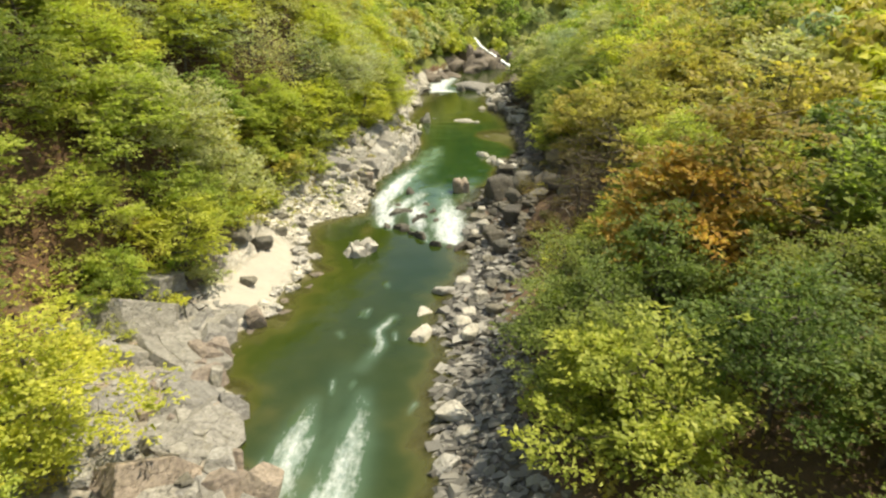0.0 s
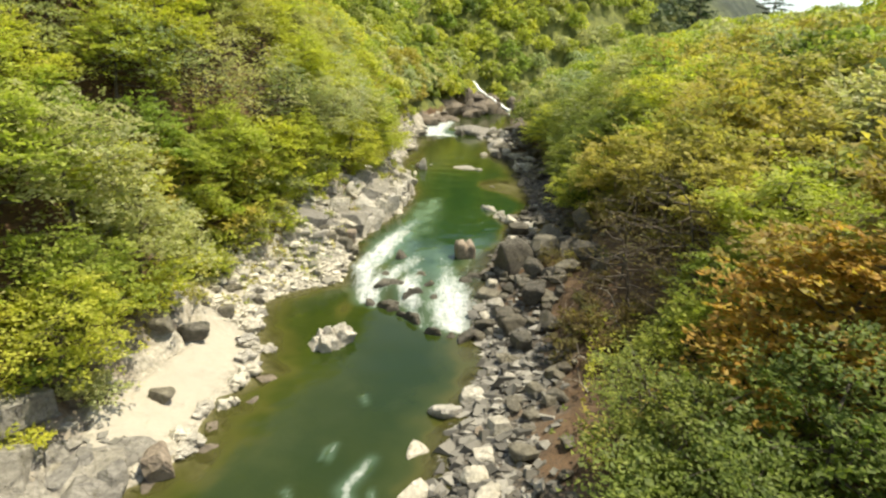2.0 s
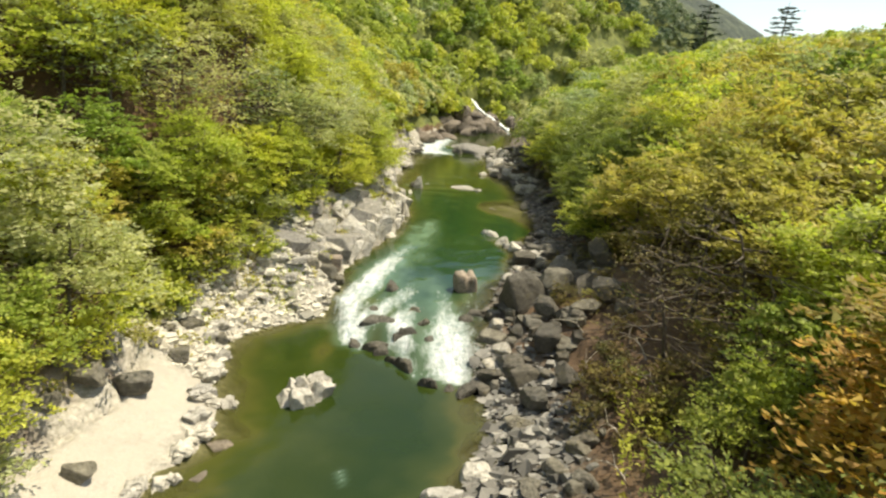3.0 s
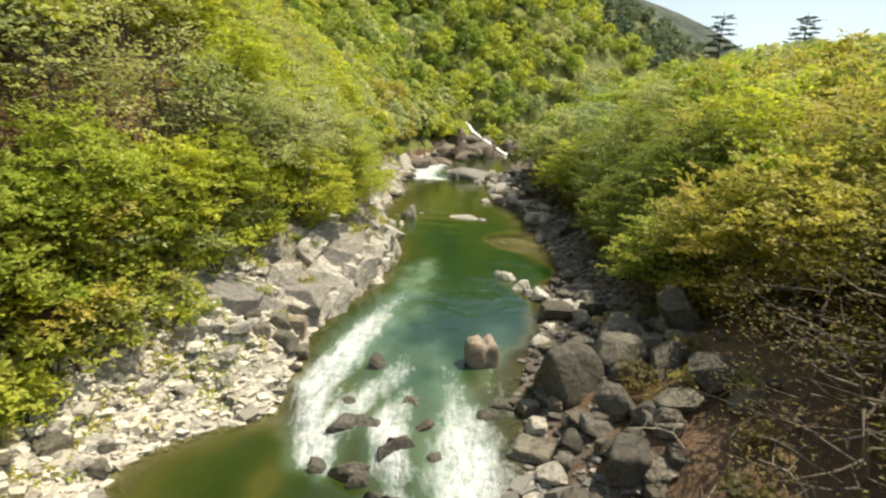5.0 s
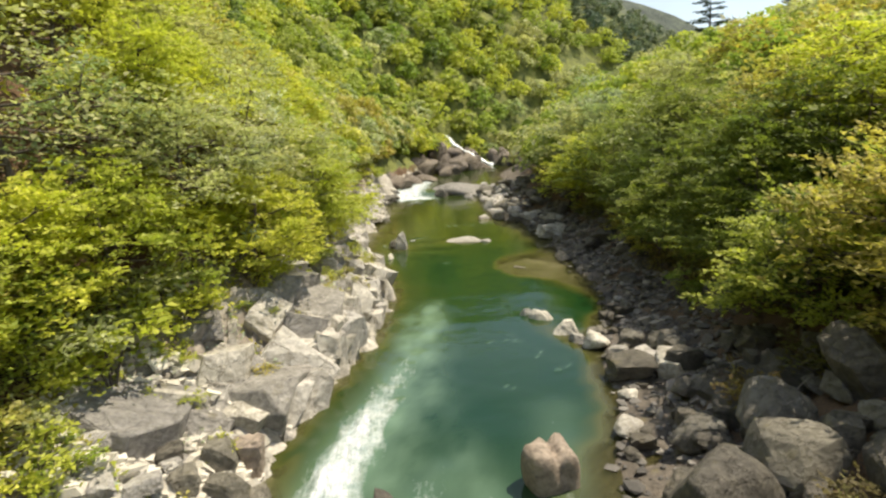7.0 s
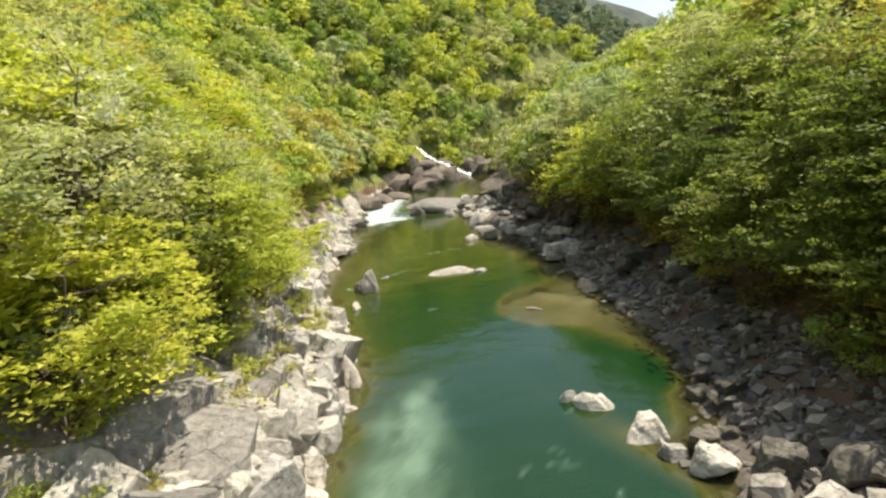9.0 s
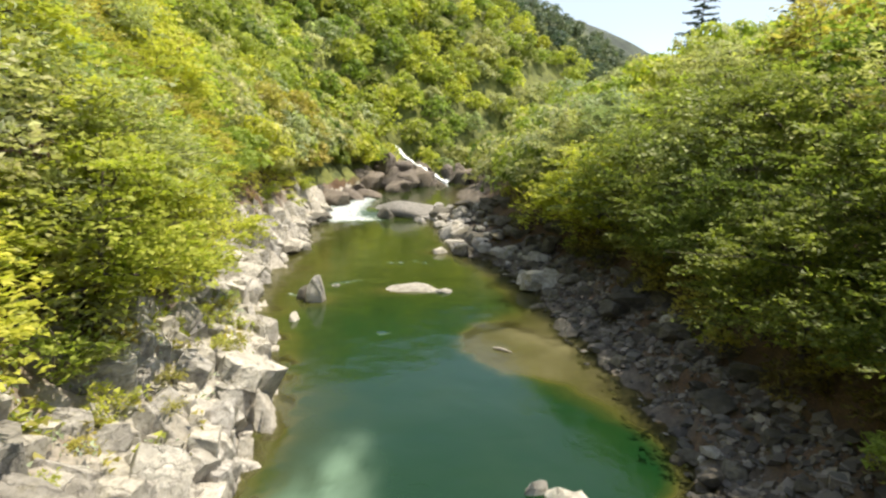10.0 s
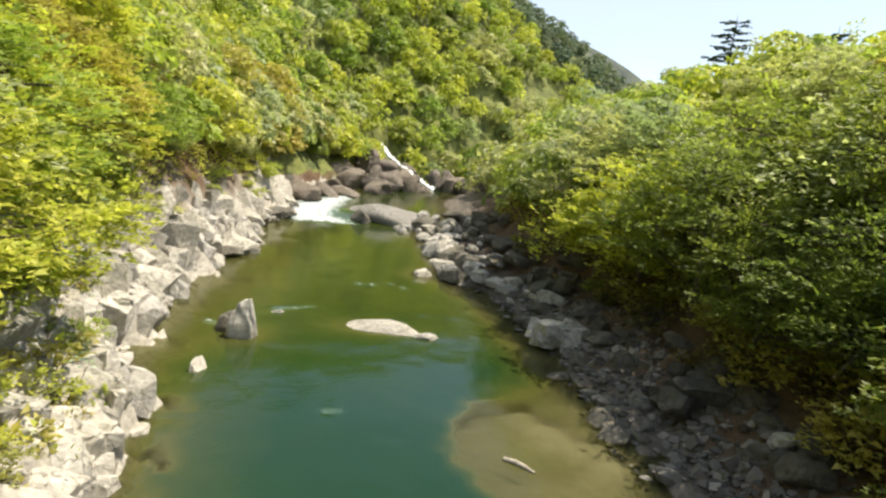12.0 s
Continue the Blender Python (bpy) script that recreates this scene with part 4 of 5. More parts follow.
# the long smooth blocks of the buttress, one course upon another
for x, y, z, hx, hy, hz, turn, tone in (
        (-11.8, 71.7, 0.35, 1.7, 0.9, 0.95, 22, "slab"), (-9.3, 73.5, 0.25, 1.4, 0.9, 0.8, 38, "slab"), (-10.6, 73.5, 1.55, 1.9, 0.9, 0.7, 34, "slab"), (-8.3, 75.8, 1.2, 1.3, 0.9, 0.9, 48, "pale"),
        (-9.9, 76.2, 2.3, 1.6, 1.0, 0.7, 40, "slab"), (-13.2, 73.8, 2.0, 1.4, 1.1, 1.0, 20, "slab"), (-10.6, 85.5, 2.9, 1.2, 1.0, 1.0, 20, "pale")):
    o = new("rock_crag", JOINTED[tone][int(rng.integers(14))])
    o.matrix_world = Matrix.Translation((x, y, z)) @ Euler((radians(-6), radians(4), radians(turn))).to_matrix().to_4x4() @ Matrix.Diagonal((hx * 1.12, hy * 1.12, hz * 1.12, 1))
    tagged(o, "great smooth grey block of the rock buttress", "rock", "crags of the bank")
for y0 in np.arange(104, 132, 5.6):
    ledge(float(y0), float(y0) + 5.6, [(0.2, 0.8, 0.7, 0.8), (0.9, 1.1, 0.8, 1.1), (1.9, 1.4, 0.9, 1.5), (3.0, 1.5, 0.9, 1.8), (0.5, 0.6, 0.7, 0.8), (1.5, 0.7, 0.8, 0.9)])
for k, y in enumerate(np.arange(122, 168, 2.3)):
    for row in (0, 1) if y < 136 else (0, 1, 2):
        yy = float(y) + rng.uniform(-0.7, 0.7)
        s = rng.uniform(2.0, 3.4)
        crag(float(LEFT(yy)) - 0.5 - 1.9 * row + rng.uniform(-0.3, 0.4), yy, s, s * rng.uniform(0.9, 1.5), (2.0, 3.9, 6.0)[row] * rng.uniform(0.6, 1.15), "pale" if rng.random() < 0.7 else "grey",
             rng.uniform(-25, 25), "jointed pale rock crag at the water's edge", "crags of the bank", 0.0)
for y0 in np.arange(13, 37, 6):
    ledge(float(y0), float(y0) + 6, [(0.1, 1.3, 0.3, 1.5), (1.5, 2.3, 0.22, 2.0), (3.6, 2.6, 0.22, 2.3), (5.8, 2.6, 0.25, 2.3), (8.0, 2.3, 0.3, 2.3), (2.6, 1.0, 0.3, 1.2), (4.8, 1.0, 0.3, 1.2), (7.0, 1.0, 0.35, 1.4)],
          ("slab", "slab", "slab", "tan"), "broad flat slabs of weathered grey-brown bedrock", "slabs of the bank")
for x, y, sx, sy, top, turn in ((-9.5, 158, 6, 8, 3.2, 20), (-5.5, 168, 7, 8, 3.6, 40), (0.5, 182, 9, 8, 4.6, 10), (6.0, 192, 8, 7, 5.0, 30), (12.0, 196, 6, 5, 2.6, 0),
                                (-1.0, 196, 9, 9, 7.0, 20), (19, 206, 6, 6, 5.0, 0), (24, 200, 6, 5, 4.0, 30), (9.0, 212, 8, 5, 6.0, 0)):
    crag(x, y, sx, sy, top, "brown", turn, "weathered grey-brown crag below the far falls", "crags of the bank", 0.5, 4.0)

# white rock fringe along the sand, and brown rocks just awash beside it
for k in range(16):
    y = rng.uniform(37, 52)
    s = rng.uniform(0.8, 1.7)
    rock(float(LEFT(y)) - rng.uniform(-0.3, 0.9), y, s, s * rng.uniform(0.8, 1.3), s * rng.uniform(0.25, 0.45), "white", rng.uniform(0, 180), 2, group="white rocks along the sand")
for k in range(9):
    y = rng.uniform(30, 47)
    s = rng.uniform(0.9, 1.6)
    rock(float(LEFT(y)) + rng.uniform(0.3, 1.3), y, s, s * rng.uniform(0.7, 1.1), 0.08, "brown", rng.uniform(0, 180), 3, label="weathered brown boulder just awash in the pool")

# loose boulders of both banks
for k in range(245):
    y = rng.uniform(14, 145) if k % 2 else rng.choice([rng.uniform(42, 78), rng.uniform(70, 95), rng.uniform(80, 125)])
    w = float(RBANK(y))
    d = w * rng.beta(1.3, 1.6) * 1.05 - 0.4
    s = float(np.clip(rng.lognormal(-0.05 if 42 < y < 66 else -0.35, 0.5), 0.4, 2.3))
    x = float(RIGHT(y)) + d
    tone = "grey" if rng.random() < (0.8 if y < 46 else 0.42) else ("pale" if rng.random() < ((0.6 if y < 70 else 0.25) if d < 2.5 else 0.12) else "dark")
    rock(x, y, s, s * rng.uniform(0.7, 1.2), s * rng.uniform(0.3, 0.6), tone, rng.uniform(0, 180), rng.random() < 0.4, group="boulders of the right bank", loose=s < 0.95 or y > 118)
for k in range(44):
    y = rng.uniform(110, 152)
    s = float(np.clip(rng.lognormal(0.4, 0.35), 0.8, 2.6))
    rock(float(RIGHT(y)) + rng.uniform(1.5, 8.5), y, s, s * rng.uniform(0.7, 1.0), s * rng.uniform(0.4, 0.7), ("dark", "dark", "grey")[k % 3], rng.uniform(0, 180), k % 2 == 0, rng.uniform(-12, 12), loose=True)
for k in range(52):
    y = rng.uniform(120.5, 147)
    s = float(np.clip(rng.lognormal(0.45, 0.38), 0.8, 2.8))
    rock(float(RIGHT(y)) + rng.uniform(-0.9, 3.2), y, s, s * rng.uniform(0.6, 1.0), s * rng.uniform(0.4, 0.65), ("pale", "white", "grey", "pale")[k % 4], rng.uniform(0, 180), k % 2 == 0, rng.uniform(-10, 10), group="boulders of the right bank", loose=s < 1.5)
for k in range(106):
    if k >= 96:
        y, share, tone = rng.uniform(141, 153), rng.uniform(-0.5, 0.1), "pale"
    elif k < 30:
        y, share, tone = rng.uniform(114, 145), rng.uniform(-0.08, 0.7), "white" if k % 3 == 0 else "pale"
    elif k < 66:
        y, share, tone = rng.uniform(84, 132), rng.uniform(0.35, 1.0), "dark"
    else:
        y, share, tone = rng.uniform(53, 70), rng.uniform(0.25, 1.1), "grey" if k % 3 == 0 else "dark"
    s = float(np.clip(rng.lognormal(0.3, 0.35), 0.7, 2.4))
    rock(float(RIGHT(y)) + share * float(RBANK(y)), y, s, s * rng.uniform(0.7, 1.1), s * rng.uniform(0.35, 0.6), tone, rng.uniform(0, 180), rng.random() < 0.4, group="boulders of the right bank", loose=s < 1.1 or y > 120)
for k in range(46):
    x, y = rng.uniform(4.2, 13.5), rng.uniform(55.5, 68)
    s = rng.uniform(0.7, 1.5)
    rock(x, y, s, s * rng.uniform(0.7, 1.0), s * rng.uniform(0.45, 0.75), ("dark", "grey", "dark")[k % 3], rng.uniform(0, 180), k % 2 == 0, rng.uniform(-20, 20), group="boulders of the right bank", loose=s < 1.0)
for k in range(110):
    y = rng.choice([rng.uniform(14, 32), rng.uniform(50, 68), rng.uniform(50, 70)])
    d = float(LBANK(y)) * rng.uniform(0.02, 1.0)
    s = float(np.clip(rng.lognormal(-0.25, 0.4), 0.4, 1.8))
    rock(float(LEFT(y)) - d, y, s, s * rng.uniform(0.6, 1.1), s * rng.uniform(0.25, 0.5), "pale" if rng.random() < 0.75 else "grey", rng.uniform(0, 60), True, rng.uniform(-15, 15),
         loose=True)
for tone, rocks in LOOSE.items():
    V, F, at = [], [], 0
    for me, m in rocks:
        v = np.array([w.co[:] for w in me.vertices]) @ np.array(m.to_3x3()).T + np.array(m.translation)
        V.append(v)
        F.append(np.array([g.vertices[:] for g in me.polygons]) + at)
        at += len(v)
    tagged(new("loose_rocks", mesh_of("loose_rocks", np.vstack(V), np.vstack(F), rocks[0][0].materials[0])), TONE[tone] + " loose rocks strewn over the banks", "rocks", kind="stuff")


def scatter_stones(name, count, place, mat, label, sizes, angular=False):
    """Many small stones in one mesh."""
    shapes, f = [rock_shape(rng, 1, 9, 20)[0] for _ in range(12)], ICO[1][1]
    if angular:
        box = np.array([(i, j, k) for i in (-1, 1) for j in (-1, 1) for k in (-1, 1)], float)
        shapes = [box * (1, 1, 1.2) * (0.5 + 0.7 * rng.random((8, 3))) @ np.array(Euler(tuple(rng.uniform(-0.6, 0.6, 3))).to_matrix()) for _ in range(24)]
        f = np.array([(0, 1, 3, 2), (4, 6, 7, 5), (0, 4, 5, 1), (2, 3, 7, 6), (0, 2, 6, 4), (1, 5, 7, 3)])
    n = len(shapes[0])
    spots = [place() for _ in range(count)]
    xs, ys = np.array([s[0] for s in spots]), np.array([s[1] for s in spots])
    zs = ground(xs, ys)
    V, F = [], []
    for k, (x, y, z) in enumerate(zip(xs, ys, zs)):
        s = float(np.clip(rng.lognormal(math.log(sizes[0]), 0.5), sizes[0] * 0.4, sizes[1]))
        a = rng.normal(0.5, 0.35) if angular else rng.uniform(0, 6.28)
        c, q = math.cos(a), math.sin(a)
        v = shapes[k % len(shapes)] * (s * 0.5, s * (rng.uniform(0.2, 0.36) if angular else rng.uniform(0.3, 0.5)), s * (rng.uniform(0.14, 0.32) if angular else rng.uniform(0.22, 0.4)))
        V.append(np.stack([x + v[:, 0] * c - v[:, 1] * q, y + v[:, 0] * q + v[:, 1] * c, z + v[:, 2] + s * 0.06], 1))
        F.append(f + k * n)
    return tagged(new(name, mesh_of(name, np.vstack(V), np.vstack(F), mat)), label, "stones", kind="stuff")


def stone_material(name, pale, dark):
    m, n, l, p = material(name)
    isle = n.new("ShaderNodeNewGeometry").outputs["Random Per Island"]
    grain = tex(n, l, 12, 4)
    col = ramp(n, l, isle, [(0.0, dark), (0.7, tuple((a + b) / 2 for a, b in zip(pale, dark))), (1.0, pale)])
    col = mix(n, l, 0.5, col, ramp(n, l, grain.outputs[0], [(0.3, (0.5, 0.5, 0.5)), (0.7, (1.2, 1.2, 1.2))]), "MULTIPLY")
    l.new(col, p.inputs["Base Color"])
    p.inputs["Roughness"].default_value = 0.85
    return m


def right_spot():
    y = rng.uniform(14, 146)
    return float(RIGHT(y)) + float(RBANK(y)) * rng.beta(1.2, 1.5) * 0.9 - 0.9, y


def left_spot(low, high):
    y = rng.uniform(low, high)
    return float(LEFT(y)) - float(LBANK(y)) * rng.uniform(-0.05, 1.15), y


# cobbles and shingle are coloured darker to carry the shadow below the trees
scatter_stones("cobbles", 3400, right_spot, stone_material("grey_cobble", (0.22, 0.2, 0.175), (0.055, 0.05, 0.044)), "grey river cobbles strewn along the bank", (0.32, 0.9))
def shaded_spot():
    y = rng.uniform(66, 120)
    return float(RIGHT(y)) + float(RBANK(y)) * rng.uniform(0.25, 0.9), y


# pale shingle thins out where the trees' shadow should lie
def lower_spot():
    y = rng.uniform(16, 55)
    return float(RIGHT(y)) + float(RBANK(y)) * rng.beta(1.1, 2.0) * 1.1 - 0.9, y


scatter_stones("shingle", 3000, lower_spot, stone_material("pale_cobble", (0.33, 0.31, 0.275), (0.075, 0.07, 0.062)), "grey and pale river stones along the bank", (0.4, 1.1), True)
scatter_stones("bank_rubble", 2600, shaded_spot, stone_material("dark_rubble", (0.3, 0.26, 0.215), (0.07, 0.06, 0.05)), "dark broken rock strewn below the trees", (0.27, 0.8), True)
scatter_stones("rubble", 8200, lambda: left_spot(50, 70), stone_material("pale_rubble", (0.72, 0.67, 0.57), (0.42, 0.385, 0.32)), "pale broken rock rubble on the bank", (0.22, 0.8), True)
scatter_stones("grey_rubble", 700, lambda: left_spot(12, 37.5), stone_material("grey_rubble", (0.33, 0.31, 0.275), (0.15, 0.14, 0.12)), "grey broken rock rubble on the bank", (0.32, 1.0), True)


# ---- trees ----
def tube(points, radii, sides=6):
    """Rings round a bent line, joined."""
    V, F = [], []
    for k, (p, r) in enumerate(zip(points, radii)):
        d = np.array(points[min(k + 1, len(points) - 1)]) - np.array(points[max(k - 1, 0)])
        d = d / (np.linalg.norm(d) + 1e-9)
        a = np.cross(d, (0.3, 0.9, 0.1) if abs(d[2]) > 0.8 else (0, 0, 1))
        a /= np.linalg.norm(a)
        b = np.cross(d, a)
        for s in range(sides):
            t = 2 * math.pi * s / sides
            V.append(np.array(p) + r * (math.cos(t) * a + math.sin(t) * b))
        if k:
            o = (k - 1) * sides
            F += [(o + s, o + (s + 1) % sides, o + sides + (s + 1) % sides, o + sides + s) for s in range(sides)]
    return V, F


def leaf_cards(centres, normals, size, rng_, along=None):
    """A tilted three-cornered leaf clump at each centre, drawn out along its twig where that is given."""
    n = len(centres)
    a = rng_.normal(size=(n, 3)) if along is None else along + rng_.normal(size=(n, 3)) * 0.55
    a -= (a * normals).sum(1)[:, None] * normals
    a /= np.linalg.norm(a, axis=1)[:, None]
    b = np.cross(normals, a)
    s = size * rng_.uniform(0.6, 1.3, n)[:, None]
    fold = normals * s * rng_.uniform(-0.25, 0.25, n)[:, None]
    V = np.stack([centres - a * s * 0.72 - b * s * 0.2, centres + a * s * 0.72 - b * s * 0.2 + fold, centres + b * s * 0.46 - fold], 1).reshape(-1, 3)
    F = np.arange(n * 3).reshape(n, 3)
    return V, F


def crown_points(r, height, spread, leaves, ends, fronds=20):
    """Where the leaf clumps of a crown hang, which way they face, and their twigs: flat tiers of sprays that fan out from each limb's end."""
    share = r.uniform(0.7, 1.3, len(ends))
    share /= share.sum()
    C, N, A = [], [], []
    for c, part_ in zip(ends, share):
        n = max(int(leaves * part_), fronds)
        a = spread * r.uniform(0.42, 0.62)
        d = r.normal(size=(fronds, 3)) + np.array((c[0], c[1], 0)) * (0.4 / (spread * 0.6))
        d[:, 2] = np.abs(d[:, 2]) * 0.55 - 0.16
        d /= np.linalg.norm(d, axis=1)[:, None]
        start = r.normal(size=(fronds, 3)) * (0.12 * a, 0.12 * a, 0.2 * a)
        long_ = a * r.uniform(0.55, 1.3, fronds)
        which = r.integers(fronds, size=n)
        s = r.uniform(0.08, 1.0, n) ** 0.75
        q = d[which]
        side = np.cross(q, (0, 0, 1.0))
        side /= np.linalg.norm(side, axis=1)[:, None] + 1e-6
        up = np.cross(side, q)
        wide = 0.3 * a * (1.12 - s) + 0.05
        across = r.normal(size=n) * wide
        p = start[which] + q * (s * long_[which])[:, None] + side * across[:, None] + up * (r.normal(size=n) * 0.03 * a)[:, None]
        p[:, 2] -= 0.16 * a * s * s + 0.25 * across ** 2 / a
        C.append(c + p)
        nn = up * 0.9 + r.normal(size=(n, 3)) * 0.36 + (0, 0, 0.35)
        N.append(nn / np.linalg.norm(nn, axis=1)[:, None])
        A.append(q + side * (np.sign(across) * 0.6)[:, None])
    return np.vstack(C), np.vstack(N), np.vstack(A)


def tree_meshes(seed, height, spread, leaves, size, mat, lobes=14):
    """Trunk with limbs, and a crown of leaf clumps gathered in tiers round the limbs' ends."""
    r = np.random.default_rng(seed)
    top = height * 0.74
    lean = r.normal(size=2) * 0.06 * height
    spine = [np.array((lean[0] * t * t, lean[1] * t * t, -0.8 + (top + 0.8) * t)) for t in np.linspace(0, 1, 6)]
    V, F = tube(spine, [height * 0.02 * (1 - 0.75 * t) for t in np.linspace(0, 1, 6)], 6)
    V, F = list(V), list(F)
    ends = []
    for k in range(lobes):
        t = 0.3 + 0.68 * (k + 0.5) / lobes if k else 1.0
        i = min(int(t * 5), 4)
        p0 = spine[i] + (spine[i + 1] - spine[i]) * (t * 5 - i)
        ang = k * 2.4 + r.uniform(-0.5, 0.5)
        out = spread * (0.15 if k == 0 else r.uniform(0.55, 0.95) * math.sqrt(max(1.05 - t * t * 0.85, 0.1)))
        p2 = p0 + (math.cos(ang) * out, math.sin(ang) * out, height * (0.06 if k else 0.14) * r.uniform(0.3, 1.5))
        p1 = (p0 + p2) / 2 + (0, 0, -0.04 * height * r.uniform(0, 1))
        v, f = tube([p0, p1, p2], [height * 0.008, height * 0.005, height * 0.002], 4)
        F += [tuple(q + len(V) for q in g) for g in f]
        V += v
        ends.append(p2)
        for j in range(3):
            tip = p2 + r.normal(size=3) * (0.3 * spread, 0.3 * spread, 0.14 * spread)
            v, f = tube([(p1 + p2) / 2, tip], [height * 0.0035, height * 0.001], 3)
            F += [tuple(q + len(V) for q in g) for g in f]
            V += v
    trunk = mesh_of("trunk", np.array(V), [list(g) for g in F], BARK, True)
    c, n, along = crown_points(r, height, spread, leaves, ends)
    v, f = leaf_cards(c, n, size, r, along)
    return trunk, mesh_of("crown", v, f, mat)


# each kind in two grains: fine for the trees along the river, coarse for those behind them
FORMS, COARSE = {}, {}
for s, (kind_, leaves) in enumerate((("yellow", 8600), ("green", 8600), ("deep", 12000), ("pale", 8400), ("olive", 7400), ("orange", 7600), ("brown", 900), ("blossom", 3000), ("open", 2400))):
    mat = LEAVES[{"blossom": "pale", "open": "pale"}.get(kind_, kind_)]
    FORMS[kind_] = [tree_meshes(100 + s * 10 + k, 8.5, 3.9 + 0.3 * (k % 2), leaves, 0.155 if kind_ == "deep" else 0.12 if kind_ == "brown" else 0.2, mat, 13 + k % 3) for k in range(3 if kind_ in ("yellow", "green", "olive", "deep") else 2)]
    if kind_ in ("yellow", "green", "deep", "pale", "olive"):
        COARSE[kind_] = [tree_meshes(300 + s * 10 + k, 8.5, 3.9 + 0.3 * (k % 2), 1600, 0.43, mat, 12) for k in range(2)]

WORDS = {"yellow": "broadleaf tree with a yellow-green spring crown", "green": "broadleaf tree with a fresh green crown", "deep": "broadleaf tree with a deep green crown",
         "pale": "broadleaf tree with a pale grey-green crown", "olive": "broadleaf tree with a thin olive crown", "orange": "maple with an orange-red crown",
         "brown": "budding tree with thin brownish twigs", "blossom": "tree in white blossom with thin grey-green leaves", "open": "open tree with dark limbs and thin leaves"}


BLOSSOM = {}


def blossom_mesh(trunk_seed):
    """White flower clusters, bunched at the ends of the limbs."""
    if trunk_seed not in BLOSSOM:
        r = np.random.default_rng(trunk_seed)
        ends = [np.array((math.cos(k * 2.4) * 3.1 * r.uniform(0.4, 1), math.sin(k * 2.4) * 3.1 * r.uniform(0.4, 1), r.uniform(3.6, 7.4))) for k in range(26)]
        c = np.vstack([e + r.normal(size=(44, 3)) * (0.42, 0.42, 0.2) for e in ends])
        n = r.normal(size=(len(c), 3)) + (0, 0, 0.5)
        v, f = leaf_cards(c, n / np.linalg.norm(n, axis=1)[:, None], 0.2, r)
        BLOSSOM[trunk_seed] = mesh_of("blossom", v, f, LEAVES["blossom"])
    return BLOSSOM[trunk_seed]


def tree(x, y, kind_, scale, turn, form, group, coarse=False):
    ob = new("tree")
    ob.matrix_world = Matrix.Translation((x, y, ground_at(x, y))) @ Euler((0, 0, turn)).to_matrix().to_4x4() @ Matrix.Diagonal((scale, scale, scale * 0.95, 1))
    forms = (COARSE if coarse else FORMS)[kind_]
    trunk, crown = forms[form % len(forms)]
    parts = [("trunk", trunk), ("crown", crown)]
    if kind_ == "blossom":
        parts.append(("blossom", blossom_mesh(form % 2)))
    for name, me in parts:
        new(name, me).parent = ob
    return tagged(ob, WORDS[kind_] + " on the gorge slope", "tree", group)


def shrub_meshes(seed, leaves, size, mat):
    """A low bush: a handful of stems and a spread of leaf clumps."""
    r = np.random.default_rng(seed)
    V, F, ends = [], [], []
    for k in range(7):
        ang = k * 2.4 + r.uniform(-0.4, 0.4)
        out = r.uniform(0.3, 1.1)
        p2 = np.array((math.cos(ang) * out, math.sin(ang) * out, r.uniform(0.5, 1.5)))
        v, f = tube([(0, 0, -0.3), p2 * (0.4, 0.4, 0.6), p2], [0.04, 0.03, 0.01], 4)
        F += [[q + len(V) for q in g] for g in f]
        V += v
        ends.append(p2)
    c, n, along = crown_points(r, 2, 1.5, leaves, ends, 14)
    v, f = leaf_cards(c, n, size, r, along)
    return mesh_of("branching_stem", np.array(V), F, BARK, True), mesh_of("foliage", v, f, mat)


SHRUBS = {k: [shrub_meshes(400 + 7 * i + j, 620, 0.17, LEAVES[k]) for j in range(2)] for i, k in enumerate(("yellow", "green", "olive", "pale", "brown"))}
SHRUB_WORDS = {"yellow": "yellow-green", "green": "fresh green", "olive": "olive", "pale": "pale blossoming", "brown": "thin brown"}


FAR_SHRUBS = {}


def shrub(x, y, kind_, scale, group):
    if not 30 < y < 97:
        FAR_SHRUBS.setdefault(kind_, []).append((x, y, scale))
        return None
    ob = new("shrub")
    ob.matrix_world = Matrix.Translation((x, y, ground_at(x, y))) @ Euler((0, 0, rng.uniform(0, 6.28))).to_matrix().to_4x4() @ Matrix.Diagonal((scale, scale, scale, 1))
    for name, me in zip(("branching_stem", "foliage"), SHRUBS[kind_][int(rng.integers(2))]):
        new(name, me).parent = ob
    return tagged(ob, SHRUB_WORDS[kind_] + " shrub rooted at the edge of the rocks", "shrub", group)


